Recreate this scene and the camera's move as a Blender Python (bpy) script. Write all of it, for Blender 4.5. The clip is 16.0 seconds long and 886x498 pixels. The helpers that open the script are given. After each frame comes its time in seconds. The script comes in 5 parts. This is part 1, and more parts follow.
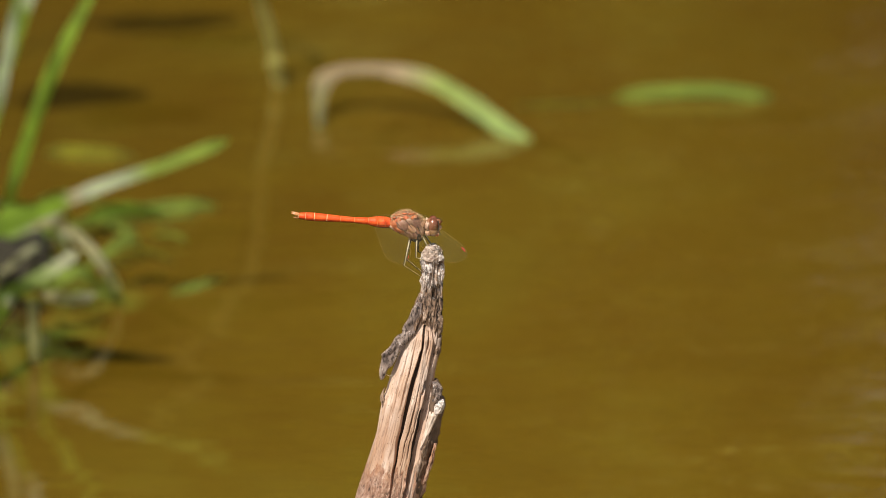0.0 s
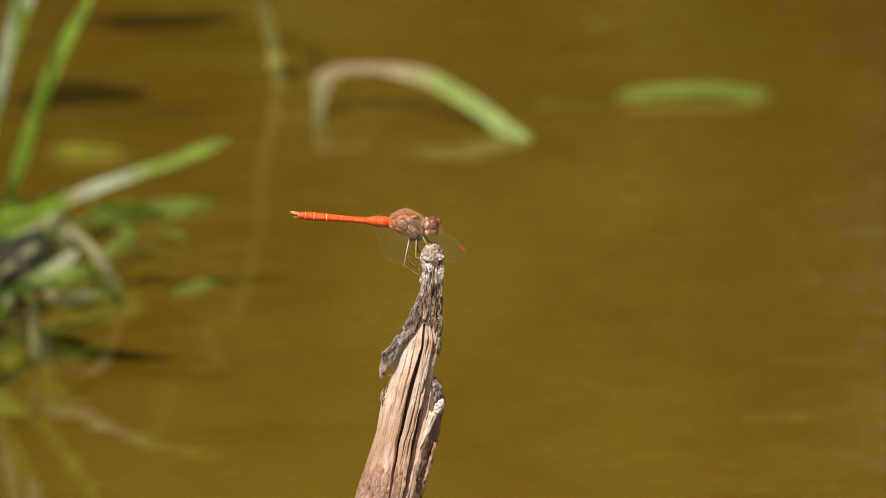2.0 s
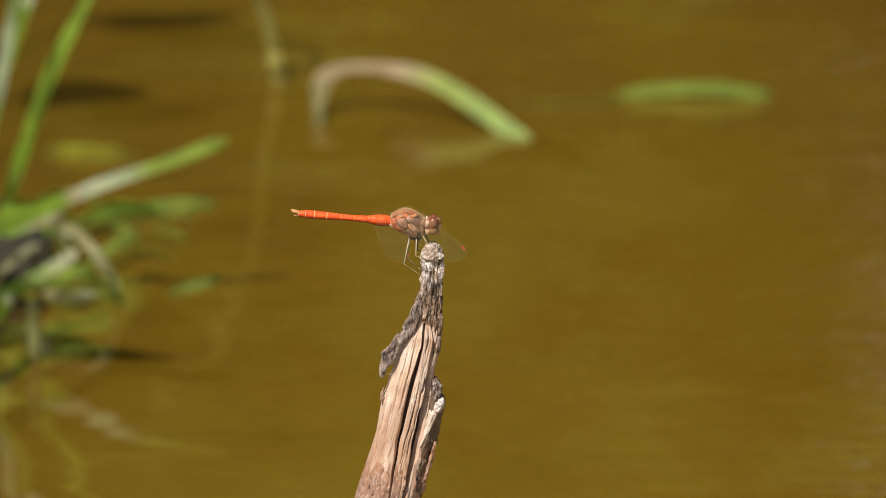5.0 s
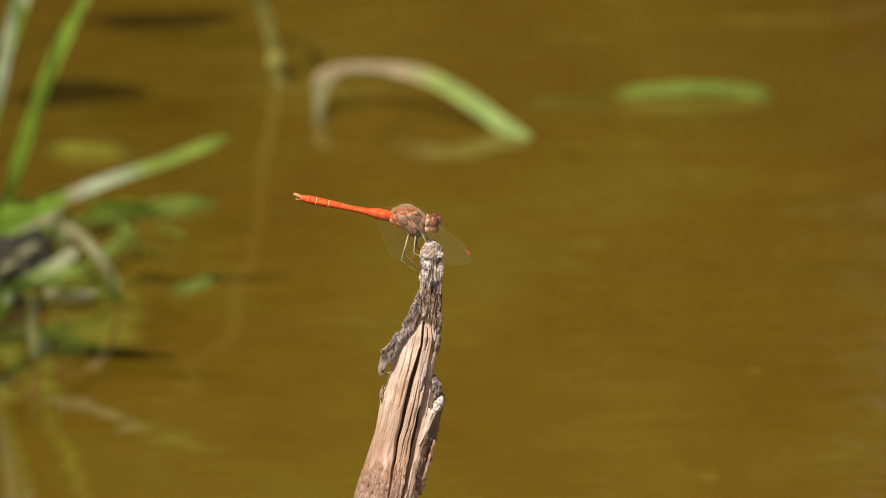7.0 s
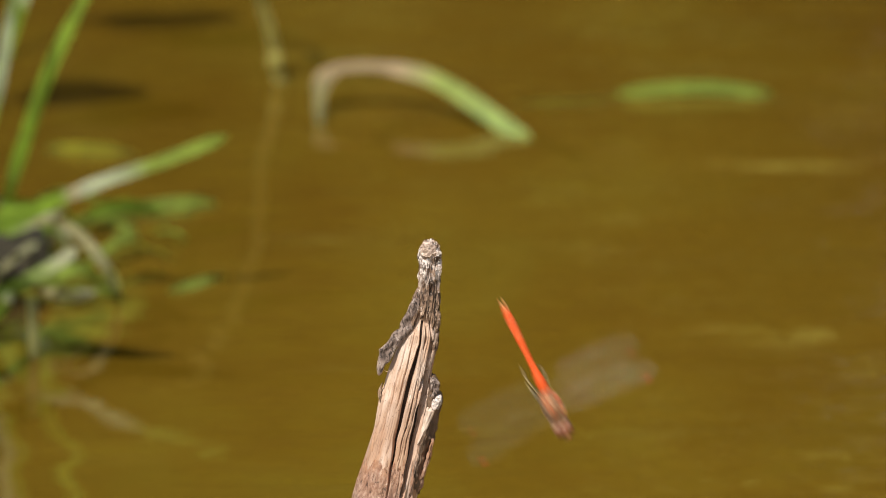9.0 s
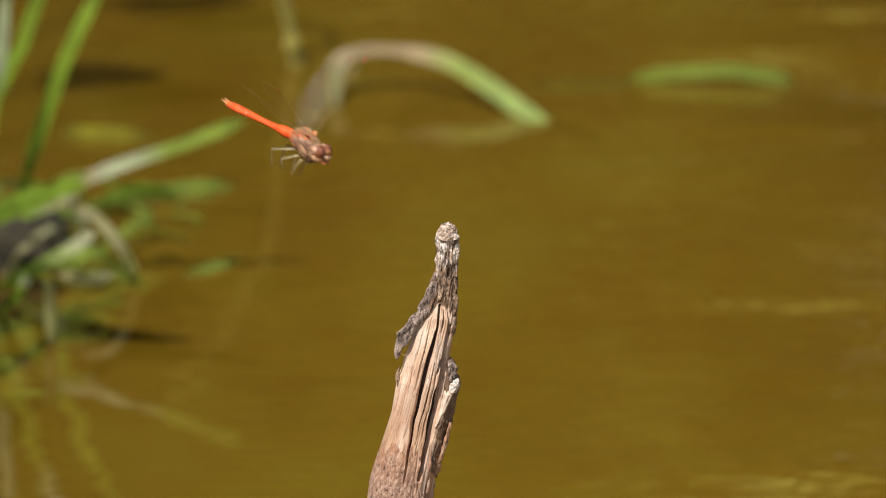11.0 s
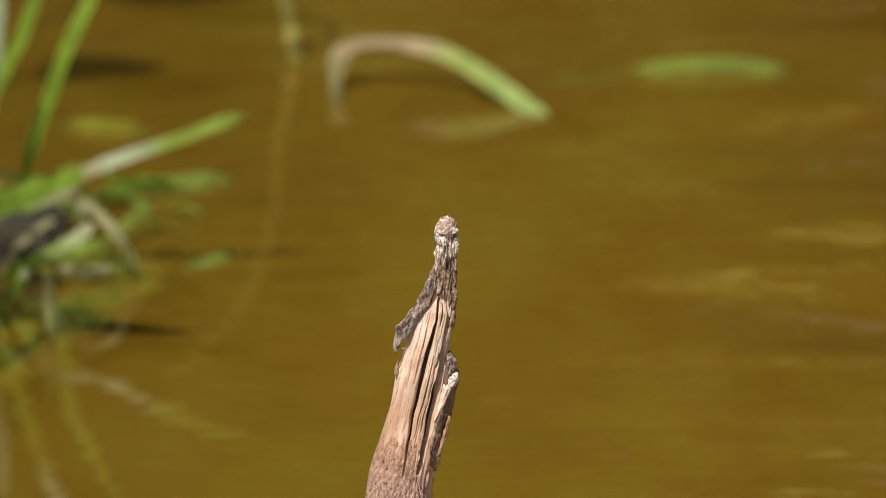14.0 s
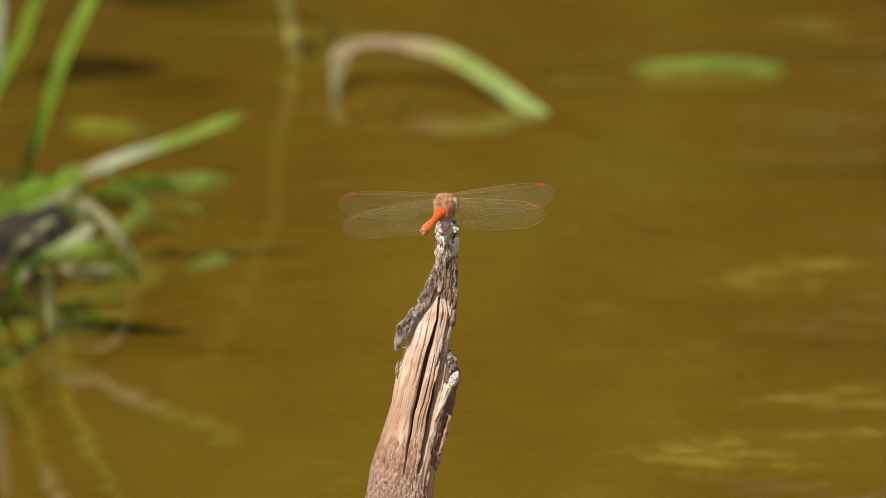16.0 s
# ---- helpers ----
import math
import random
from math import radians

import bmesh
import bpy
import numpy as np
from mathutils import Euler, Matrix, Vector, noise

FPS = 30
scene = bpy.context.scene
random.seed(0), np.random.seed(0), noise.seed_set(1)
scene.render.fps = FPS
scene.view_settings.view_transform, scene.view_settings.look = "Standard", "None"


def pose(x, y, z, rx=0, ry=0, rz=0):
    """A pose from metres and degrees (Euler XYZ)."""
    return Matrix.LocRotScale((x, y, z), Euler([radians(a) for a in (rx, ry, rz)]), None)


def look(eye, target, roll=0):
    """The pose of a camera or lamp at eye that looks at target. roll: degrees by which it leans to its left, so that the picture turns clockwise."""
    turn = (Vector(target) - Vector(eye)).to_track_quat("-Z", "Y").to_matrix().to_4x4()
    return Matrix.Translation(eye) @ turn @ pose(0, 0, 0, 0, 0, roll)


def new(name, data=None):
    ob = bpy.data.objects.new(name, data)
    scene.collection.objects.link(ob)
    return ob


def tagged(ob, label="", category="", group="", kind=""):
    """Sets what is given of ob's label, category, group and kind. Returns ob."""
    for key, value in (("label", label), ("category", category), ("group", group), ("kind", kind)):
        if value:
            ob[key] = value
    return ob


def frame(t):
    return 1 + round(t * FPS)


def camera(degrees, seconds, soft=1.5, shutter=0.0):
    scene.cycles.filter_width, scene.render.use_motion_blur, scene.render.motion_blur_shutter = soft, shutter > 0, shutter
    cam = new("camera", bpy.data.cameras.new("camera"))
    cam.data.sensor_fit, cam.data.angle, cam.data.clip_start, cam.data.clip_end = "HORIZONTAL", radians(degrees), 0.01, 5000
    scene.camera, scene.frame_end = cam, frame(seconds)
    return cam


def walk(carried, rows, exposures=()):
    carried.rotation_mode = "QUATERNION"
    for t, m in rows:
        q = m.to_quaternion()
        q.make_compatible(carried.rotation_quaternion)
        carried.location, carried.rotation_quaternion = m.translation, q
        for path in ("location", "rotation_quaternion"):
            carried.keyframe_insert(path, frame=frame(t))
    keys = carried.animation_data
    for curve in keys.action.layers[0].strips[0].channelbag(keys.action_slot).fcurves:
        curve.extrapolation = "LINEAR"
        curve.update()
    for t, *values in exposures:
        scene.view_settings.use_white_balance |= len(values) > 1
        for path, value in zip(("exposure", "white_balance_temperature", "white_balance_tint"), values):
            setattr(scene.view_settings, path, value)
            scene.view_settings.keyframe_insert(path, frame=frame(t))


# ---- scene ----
cam = camera(3.11, 16.0, soft=0.75, shutter=0.1)
# a long lens wide open: only the perch and the insect are sharp
cam.data.dof.use_dof = True
cam.data.dof.focus_distance = 4.0
cam.data.dof.aperture_fstop = 23.0
CAMERA_PATH = [
    (0.0, look((0.00220, -3.86370, 1.18528), (0.00220, 0.00000, 0.15000))),
    (0.5, look((0.00323, -3.86370, 1.18528), (0.00234, 0.00000, 0.15000))),
    (1.0, look((0.00406, -3.86349, 1.18607), (0.00245, -0.00001, 0.14997))),
    (1.5, look((0.00303, -3.86354, 1.18587), (0.00231, -0.00001, 0.14995))),
    (2.0, look((0.00354, -3.86376, 1.18508), (0.00224, -0.00005, 0.14980))),
    (2.5, look((0.00230, -3.86376, 1.18508), (0.00208, -0.00006, 0.14979))),
    (3.0, look((0.00272, -3.86384, 1.18478), (0.00220, -0.00007, 0.14973))),
    (3.5, look((0.00272, -3.86381, 1.18488), (0.00227, -0.00007, 0.14973))),
    (4.0, look((0.00251, -3.86378, 1.18498), (0.00224, -0.00011, 0.14960))),
    (6.5, look((0.00292, -3.86402, 1.18408), (0.00230, -0.00017, 0.14937))),
    (7.0, look((0.00375, -3.86424, 1.18328), (0.00241, -0.00022, 0.14920))),
    (7.5, look((0.00375, -3.86437, 1.18278), (0.00241, -0.00023, 0.14913))),
    (8.0, look((0.00426, -3.86469, 1.18159), (0.00248, -0.00029, 0.14893))),
    (8.5, look((0.00395, -3.86477, 1.18129), (0.00244, -0.00030, 0.14886))),
    (9.0, look((0.00643, -3.86450, 1.18229), (0.00281, -0.00029, 0.14893))),
    (11.5, look((0.00499, -3.86450, 1.18229), (-0.00172, -0.00168, 0.14371))),
    (12.0, look((0.00550, -3.86424, 1.18328), (-0.00140, -0.00172, 0.14358))),
    (12.5, look((0.00581, -3.86432, 1.18298), (-0.00140, -0.00173, 0.14354))),
    (13.0, look((0.00561, -3.86448, 1.18239), (-0.00136, -0.00177, 0.14338))),
    (13.5, look((0.00653, -3.86450, 1.18229), (-0.00123, -0.00179, 0.14331))),
    (14.0, look((0.00633, -3.86416, 1.18358), (-0.00126, -0.00174, 0.14351))),
    (14.5, look((0.00581, -3.86424, 1.18328), (-0.00140, -0.00174, 0.14351))),
    (15.0, look((0.00581, -3.86437, 1.18278), (-0.00140, -0.00177, 0.14338))),
    (15.5, look((0.00581, -3.86437, 1.18278), (-0.00140, -0.00177, 0.14338))),
    (16.0, look((0.00581, -3.86450, 1.18229), (-0.00140, -0.00179, 0.14331))),
]
walk(cam, CAMERA_PATH)

# ---- light ----
SUN_ELEVATION, SUN_TURN = 55.0, 212.0  # degrees; turn clockwise from +y
to_sun = Vector((math.sin(radians(SUN_TURN)) * math.cos(radians(SUN_ELEVATION)),
                 math.cos(radians(SUN_TURN)) * math.cos(radians(SUN_ELEVATION)),
                 math.sin(radians(SUN_ELEVATION))))
world = bpy.data.worlds.new("daylight")
scene.world = world
world.use_nodes = True
sky = world.node_tree.nodes.new("ShaderNodeTexSky")
sky.sky_type, sky.sun_disc = "NISHITA", False
sky.sun_elevation, sky.sun_rotation = radians(SUN_ELEVATION), radians(SUN_TURN)
# summer haze whitens the sky low over the horizon
haze_place = world.node_tree.nodes.new("ShaderNodeTexCoord")
haze_height = world.node_tree.nodes.new("ShaderNodeSeparateXYZ")
world.node_tree.links.new(haze_place.outputs["Generated"], haze_height.inputs[0])
haze_share = world.node_tree.nodes.new("ShaderNodeMapRange")
world.node_tree.links.new(haze_height.outputs[2], haze_share.inputs[0])
for slot, value in enumerate((0.2, 0.45, 0.9, 0.0)):
    haze_share.inputs[slot + 1].default_value = value
haze = world.node_tree.nodes.new("ShaderNodeMix")
haze.data_type = "RGBA"
haze.inputs[7].default_value = (10.0, 9.8, 8.8, 1)
world.node_tree.links.new(haze_share.outputs[0], haze.inputs[0])
world.node_tree.links.new(sky.outputs[0], haze.inputs[6])
world.node_tree.links.new(haze.outputs[2], world.node_tree.nodes["Background"].inputs[0])
world.node_tree.nodes["Background"].inputs[1].default_value = 0.08
sun_data = bpy.data.lights.new("sun", "SUN")
sun_data.energy, sun_data.angle, sun_data.color = 5.0, radians(0.55), (1.0, 0.94, 0.84)
sun = new("sun", sun_data)
sun.matrix_world = look(to_sun * 30, (0, 0, 0))
scene.view_settings.exposure = 0.12

# ---- materials ----
def material(name, rough=0.6, metal=0.0):
    m = bpy.data.materials.new(name)
    m.use_nodes = True
    b = m.node_tree.nodes["Principled BSDF"]
    b.inputs["Roughness"].default_value, b.inputs["Metallic"].default_value = rough, metal
    return m, m.node_tree, b


def node(tree, kind, **values):
    n = tree.nodes.new(kind)
    for key, value in values.items():
        n.inputs[key].default_value = value
    return n


def ramp(tree, source, stops):
    r = tree.nodes.new("ShaderNodeValToRGB")
    while len(r.color_ramp.elements) < len(stops):
        r.color_ramp.elements.new(0.5)
    for e, (at, c) in zip(r.color_ramp.elements, stops):
        e.position, e.color = at, (*c, 1)
    tree.links.new(source, r.inputs[0])
    return r.outputs[0]


def noise_of(tree, scale, detail=4.0, stretch=(1, 1, 1), rough=0.55, distortion=0.0, lean=0.0):
    """A noise in the object's own space, stretched along its axes."""
    co = tree.nodes.new("ShaderNodeTexCoord")
    turned = node(tree, "ShaderNodeMapping", Rotation=(0, radians(lean), 0))
    tree.links.new(co.outputs["Object"], turned.inputs["Vector"])
    mp = node(tree, "ShaderNodeMapping", Scale=stretch)
    tree.links.new(turned.outputs[0], mp.inputs["Vector"])
    n = node(tree, "ShaderNodeTexNoise", Scale=scale, Detail=detail, Roughness=rough, Distortion=distortion)
    tree.links.new(mp.outputs[0], n.inputs["Vector"])
    return n.outputs["Fac"]


def mixed(tree, fac, a, b, mode="MIX"):
    m = tree.nodes.new("ShaderNodeMix")
    m.data_type, m.blend_type = "RGBA", mode
    for socket, value in ((m.inputs[0], fac), (m.inputs[6], a), (m.inputs[7], b)):
        if isinstance(value, (int, float)):
            socket.default_value = value
        elif isinstance(value, tuple):
            socket.default_value = (*value, 1)
        else:
            tree.links.new(value, socket)
    return m.outputs[2]


def bump(tree, b, height, distance, strength=1.0):
    n = node(tree, "ShaderNodeBump", Distance=distance, Strength=strength)
    tree.links.new(height, n.inputs["Height"])
    tree.links.new(n.outputs[0], b.inputs["Normal"])


def grained(name, dark, light, scale, stretch=(1, 1, 1), rough=0.7, relief=0.0001, spots=None):
    m, t, b = material(name, rough)
    c = ramp(t, noise_of(t, scale, 6, stretch), [(0.3, dark), (0.7, light)])
    if spots:
        c = mixed(t, ramp(t, noise_of(t, scale * 0.27, 4), [(0.5, (0, 0, 0)), (0.62, (1, 1, 1))]), c, spots)
    t.links.new(c, b.inputs["Base Color"])
    bump(t, b, noise_of(t, scale * 1.7, 5, stretch), relief)
    return m


def leaf_material(name, stops, rough=0.4):
    """A blade of grass: colours along its length, fine ribs along it, some light let through."""
    m, t, b = material(name, rough)
    uv = t.nodes.new("ShaderNodeTexCoord")
    xyz = t.nodes.new("ShaderNodeSeparateXYZ")
    t.links.new(uv.outputs["UV"], xyz.inputs[0])
    c = ramp(t, xyz.outputs[1], stops)
    blotch = ramp(t, noise_of(t, 160, 5), [(0.35, (0.75, 0.75, 0.7)), (0.65, (1.1, 1.1, 1.0))])
    c = mixed(t, 1.0, c, blotch, "MULTIPLY")
    ribs = node(t, "ShaderNodeTexWave", Scale=6.0, Distortion=0.4, Detail=1.0)
    t.links.new(uv.outputs["UV"], ribs.inputs["Vector"])
    bump(t, b, ribs.outputs["Fac"], 0.0002)
    t.links.new(c, b.inputs["Base Color"])
    thin = t.nodes.new("ShaderNodeBsdfTranslucent")
    # light that has passed through the leaf comes out greener
    t.links.new(mixed(t, 1.0, c, (0.95, 1.0, 0.35), "MULTIPLY"), thin.inputs[0])
    mix = node(t, "ShaderNodeMixShader", Fac=0.5)
    t.links.new(b.outputs[0], mix.inputs[1])
    t.links.new(thin.outputs[0], mix.inputs[2])
    t.links.new(mix.outputs[0], t.nodes["Material Output"].inputs[0])
    return m


GREEN, DEEP = (0.40, 0.61, 0.065), (0.24, 0.39, 0.04)
PALE = (0.90, 0.92, 0.66)
LEAF_GREEN = leaf_material("fresh_green_blade", [(0.0, DEEP), (0.35, GREEN), (0.9, (0.48, 0.70, 0.1))])
LEAF_PALE = leaf_material("pale_green_blade", [(0.0, DEEP), (0.5, GREEN), (0.555, (0.80, 0.70, 0.50)), (0.60, (0.86, 0.92, 0.72)), (0.72, (0.82, 0.92, 0.66)), (0.80, (0.52, 0.68, 0.14)), (1.0, (0.46, 0.62, 0.1))], 0.4)
LEAF_TIP = leaf_material("green_blade_with_bleached_end", [(0.0, DEEP), (0.3, GREEN), (0.6, (0.6, 0.74, 0.3)), (0.8, PALE), (1.0, PALE)], 0.4)
LEAF_WHITE = leaf_material("green_blade_bleached_high_up", [(0.0, DEEP), (0.2, GREEN), (0.48, (0.42, 0.6, 0.1)), (0.58, (0.80, 0.90, 0.68)), (0.82, (0.80, 0.90, 0.66)), (0.92, GREEN)], 0.4)
LEAF_HIGH_WHITE = leaf_material("green_blade_with_white_end", [(0.0, DEEP), (0.2, GREEN), (0.58, (0.42, 0.6, 0.08)), (0.66, (0.88, 0.94, 0.80)), (0.95, (0.88, 0.92, 0.78)), (1.0, GREEN)], 0.4)
LEAF_STRAW = leaf_material("withered_straw_blade", [(0.0, (0.62, 0.54, 0.3)), (0.4, (0.80, 0.76, 0.48)), (1.0, PALE)], 0.5)
LEAF_ARCH = leaf_material("half_withered_blade", [(0.0, (0.5, 0.5, 0.24)), (0.22, (0.62, 0.58, 0.32)), (0.32, (0.78, 0.60, 0.40)), (0.55, (0.84, 0.66, 0.46)), (0.66, (0.60, 0.76, 0.24)), (0.85, (0.61, 0.81, 0.29)), (1.0, (0.56, 0.78, 0.26))])
LEAF_LIME = leaf_material("yellow_green_blade", [(0.0, (0.42, 0.5, 0.09)), (0.5, (0.50, 0.67, 0.13)), (1.0, (0.40, 0.53, 0.1))])
LEAF_AWASH = leaf_material("olive_blade_awash", [(0.0, (0.3, 0.28, 0.02)), (0.4, (0.44, 0.42, 0.03)), (1.0, (0.32, 0.28, 0.02))], 0.8)
LEAF_DULL = leaf_material("dull_grey_green_reed", [(0.0, (0.44, 0.44, 0.18)), (1.0, (0.58, 0.56, 0.28))], 0.6)
STALK = leaf_material("straw_stalk", [(0.0, (0.42, 0.36, 0.09)), (0.15, (0.56, 0.49, 0.14)), (1.0, (0.52, 0.47, 0.13))], 0.75)



LEAN = -13.0  # the grain leans with the branch


def wood_material():
    """Dry split wood: long fibres, grey weathering, rusty stains and thin dark lines."""
    m, t, b = material("split_dry_wood", 0.8)
    c = ramp(t, noise_of(t, 900, 7, (1, 1, 0.028), 0.65, 0, LEAN), [(0.28, (0.40, 0.24, 0.155)), (0.45, (0.60, 0.405, 0.285)), (0.68, (0.82, 0.63, 0.49))])
    c = mixed(t, ramp(t, noise_of(t, 120, 4, (1, 1, 0.2), 0.55, 0, LEAN), [(0.40, (0, 0, 0)), (0.62, (0.8, 0.8, 0.8))]), c, (0.44, 0.24, 0.13))
    c = mixed(t, ramp(t, noise_of(t, 210, 5, (1, 1, 0.4), 0.6, 0, LEAN), [(0.44, (0, 0, 0)), (0.62, (0.8, 0.8, 0.8))]), c, (0.70, 0.56, 0.47))
    c = mixed(t, ramp(t, noise_of(t, 75, 3), [(0.44, (0, 0, 0)), (0.62, (0.65, 0.65, 0.65))]), c, (0.47, 0.30, 0.21))
    # darker fibres, and rust that has crept up from the bark
    c = mixed(t, ramp(t, noise_of(t, 420, 5, (1, 1, 0.03), 0.6, 0, LEAN), [(0.52, (0, 0, 0)), (0.64, (0.6, 0.6, 0.6))]), c, (0.40, 0.235, 0.14))
    geo = t.nodes.new("ShaderNodeNewGeometry")
    xyz = t.nodes.new("ShaderNodeSeparateXYZ")
    t.links.new(geo.outputs["Position"], xyz.inputs[0])
    low = ramp(t, xyz.outputs[2], [(0.092, (0.6, 0.6, 0.6)), (0.106, (0, 0, 0))])
    crept = ramp(t, noise_of(t, 330, 5, (1, 1, 0.08), 0.6, 0, LEAN), [(0.45, (0, 0, 0)), (0.58, (1, 1, 1))])
    c = mixed(t, mixed(t, 1.0, low, crept, "MULTIPLY"), c, (0.40, 0.19, 0.09))
    lines = ramp(t, noise_of(t, 2400, 3, (1, 1, 0.02), 0.6, 0, LEAN), [(0.32, (0.22, 0.16, 0.13)), (0.46, (1, 1, 1))])
    c = mixed(t, 0.65, c, lines, "MULTIPLY")
    specks = ramp(t, noise_of(t, 1900, 2), [(0.26, (0.3, 0.25, 0.2)), (0.33, (1, 1, 1))])
    t.links.new(mixed(t, 1.0, c, specks, "MULTIPLY"), b.inputs["Base Color"])
    bump(t, b, noise_of(t, 1900, 6, (1, 1, 0.03), 0.55, 0, LEAN), 0.00013)
    return m


def bark_material(name, tones, patch, patch_from, crack_depth=0.9, long=0.38, scale=1500, rough=0.88, bleached=0.0):
    """Cracked bark: thin upright scales of several greys, black pits between them, pale lichen patches."""
    m, t, b = material(name, rough)
    c = ramp(t, noise_of(t, 650, 7, (1, 1, 0.4), 0.72), [(0.32, tones[0]), (0.5, tones[1]), (0.66, tones[2])])
    c = mixed(t, ramp(t, noise_of(t, 700, 6, (1, 1, 0.8), 0.65), [(patch_from, (0, 0, 0)), (patch_from + 0.05, (1, 1, 1))]), c, patch)
    if bleached:  # weathered pale in patches near the broken end
        geo = t.nodes.new("ShaderNodeNewGeometry")
        xyz = t.nodes.new("ShaderNodeSeparateXYZ")
        t.links.new(geo.outputs["Position"], xyz.inputs[0])
        worn = ramp(t, noise_of(t, 520, 6, (1, 1, 1), 0.65), [(0.47, (0, 0, 0)), (0.53, (0.95, 0.95, 0.95))])
        high = ramp(t, xyz.outputs[2], [(bleached, (0, 0, 0)), (bleached + 0.005, (1, 1, 1))])
        c = mixed(t, mixed(t, 1.0, worn, high, "MULTIPLY"), c, patch)
    grit = noise_of(t, scale, 6, (1, 1, long), 0.68, 0.3)
    crack = ramp(t, grit, [(0.41, (0.06, 0.045, 0.035)), (0.49, (1, 1, 1))])
    t.links.new(mixed(t, crack_depth, c, crack, "MULTIPLY"), b.inputs["Base Color"])
    bump(t, b, mixed(t, 0.4, grit, noise_of(t, 2600, 5, (1, 1, 0.7))), 0.0008)
    return m


def lower_bark_material():
    """Thin skin of bark: rusty where it peels, then grey-brown and gritty with pale specks."""
    m, t, b = material("reddish_brown_bark", 0.88)
    c = ramp(t, noise_of(t, 1500, 7, (1, 1, 0.5), 0.7, 0, LEAN), [(0.32, (0.13, 0.068, 0.046)), (0.5, (0.37, 0.22, 0.157)), (0.68, (0.62, 0.46, 0.36))])
    geo = t.nodes.new("ShaderNodeNewGeometry")
    xyz = t.nodes.new("ShaderNodeSeparateXYZ")
    t.links.new(geo.outputs["Position"], xyz.inputs[0])
    rusty = ramp(t, noise_of(t, 700, 6, (1, 1, 0.4), 0.65, 0, LEAN), [(0.3, (0.27, 0.10, 0.042)), (0.7, (0.62, 0.34, 0.19))])
    high = ramp(t, xyz.outputs[2], [(0.087, (0.05, 0.05, 0.05)), (0.097, (0.85, 0.85, 0.85))])
    patches = ramp(t, noise_of(t, 260, 5), [(0.34, (0.3, 0.3, 0.3)), (0.54, (1, 1, 1))])
    c = mixed(t, mixed(t, 1.0, high, patches, "MULTIPLY"), c, rusty)
    c = mixed(t, ramp(t, noise_of(t, 1700, 3), [(0.64, (0, 0, 0)), (0.71, (0.7, 0.7, 0.7))]), c, (0.74, 0.60, 0.49))
    grit = noise_of(t, 1300, 6, (1, 1, 0.55), 0.65, 0.3, LEAN)
    t.links.new(mixed(t, 0.8, c, ramp(t, grit, [(0.355, (0.12, 0.09, 0.07)), (0.43, (1, 1, 1))]), "MULTIPLY"), b.inputs["Base Color"])
    bump(t, b, grit, 0.0007)
    return m


WOOD = wood_material()
BARK = bark_material("weathered_grey_bark", ((0.05, 0.028, 0.018), (0.26, 0.16, 0.10), (0.58, 0.42, 0.31)), (0.88, 0.77, 0.70), 0.62, bleached=0.1385)
RUST_BARK = lower_bark_material()
# brown wood, darkened to carry the shade of the splinter's turned-away side
SPLINTER = grained("shaded_splinter_wood", (0.04, 0.024, 0.014), (0.24, 0.15, 0.095), 900, (1, 1, 0.12), 0.85, 0.0004, (0.15, 0.09, 0.055))
DARK_BARK = bark_material("dark_peeling_bark", ((0.08, 0.056, 0.045), (0.27, 0.195, 0.16), (0.50, 0.40, 0.34)), (0.64, 0.54, 0.48), 0.6)
PALE_BARK = bark_material("bleached_end_bark", ((0.42, 0.31, 0.25), (0.72, 0.59, 0.51), (0.88, 0.78, 0.71)), (0.92, 0.84, 0.78), 0.5, 0.5, 0.9, 1500)
END_GRAIN = grained("cut_end_grain", (0.24, 0.15, 0.105), (0.84, 0.66, 0.54), 1200, (1, 1, 1.2), 0.85, 0.0006, (0.76, 0.60, 0.50))
# near-black, for the shade deep in the splits
SPLIT_SHADE = grained("split_shade_dark", (0.010, 0.006, 0.004), (0.05, 0.028, 0.016), 1200, (1, 1, 0.2), 0.95, 0.0003)
FRESH = grained("bleached_splinter_wood", (0.36, 0.24, 0.17), (0.82, 0.66, 0.54), 900, (1, 1, 0.1), 0.6, 0.0001)


def mud_material():
    m, t, b = material("pond_mud", 0.9)
    base = ramp(t, noise_of(t, 9, 6, (1, 1.6, 1)), [(0.3, (0.10, 0.056, 0.002)), (0.55, (0.132, 0.076, 0.003)), (0.8, (0.15, 0.097, 0.005))])
    fine = ramp(t, noise_of(t, 130, 6), [(0.3, (0.8, 0.8, 0.8)), (0.7, (1.1, 1.1, 1.1))])
    c = mixed(t, 1.0, base, fine, "MULTIPLY")
    # grass on the banks, mud under the water
    geo = t.nodes.new("ShaderNodeNewGeometry")
    xyz = t.nodes.new("ShaderNodeSeparateXYZ")
    t.links.new(geo.outputs["Position"], xyz.inputs[0])
    bank = ramp(t, xyz.outputs[2], [(0.04, (0, 0, 0)), (0.12, (1, 1, 1))])
    turf = ramp(t, noise_of(t, 3, 8), [(0.3, (0.05, 0.08, 0.02)), (0.7, (0.11, 0.13, 0.035))])
    t.links.new(mixed(t, bank, c, turf), b.inputs["Base Color"])
    bump(t, b, noise_of(t, 90, 6), 0.002)
    return m


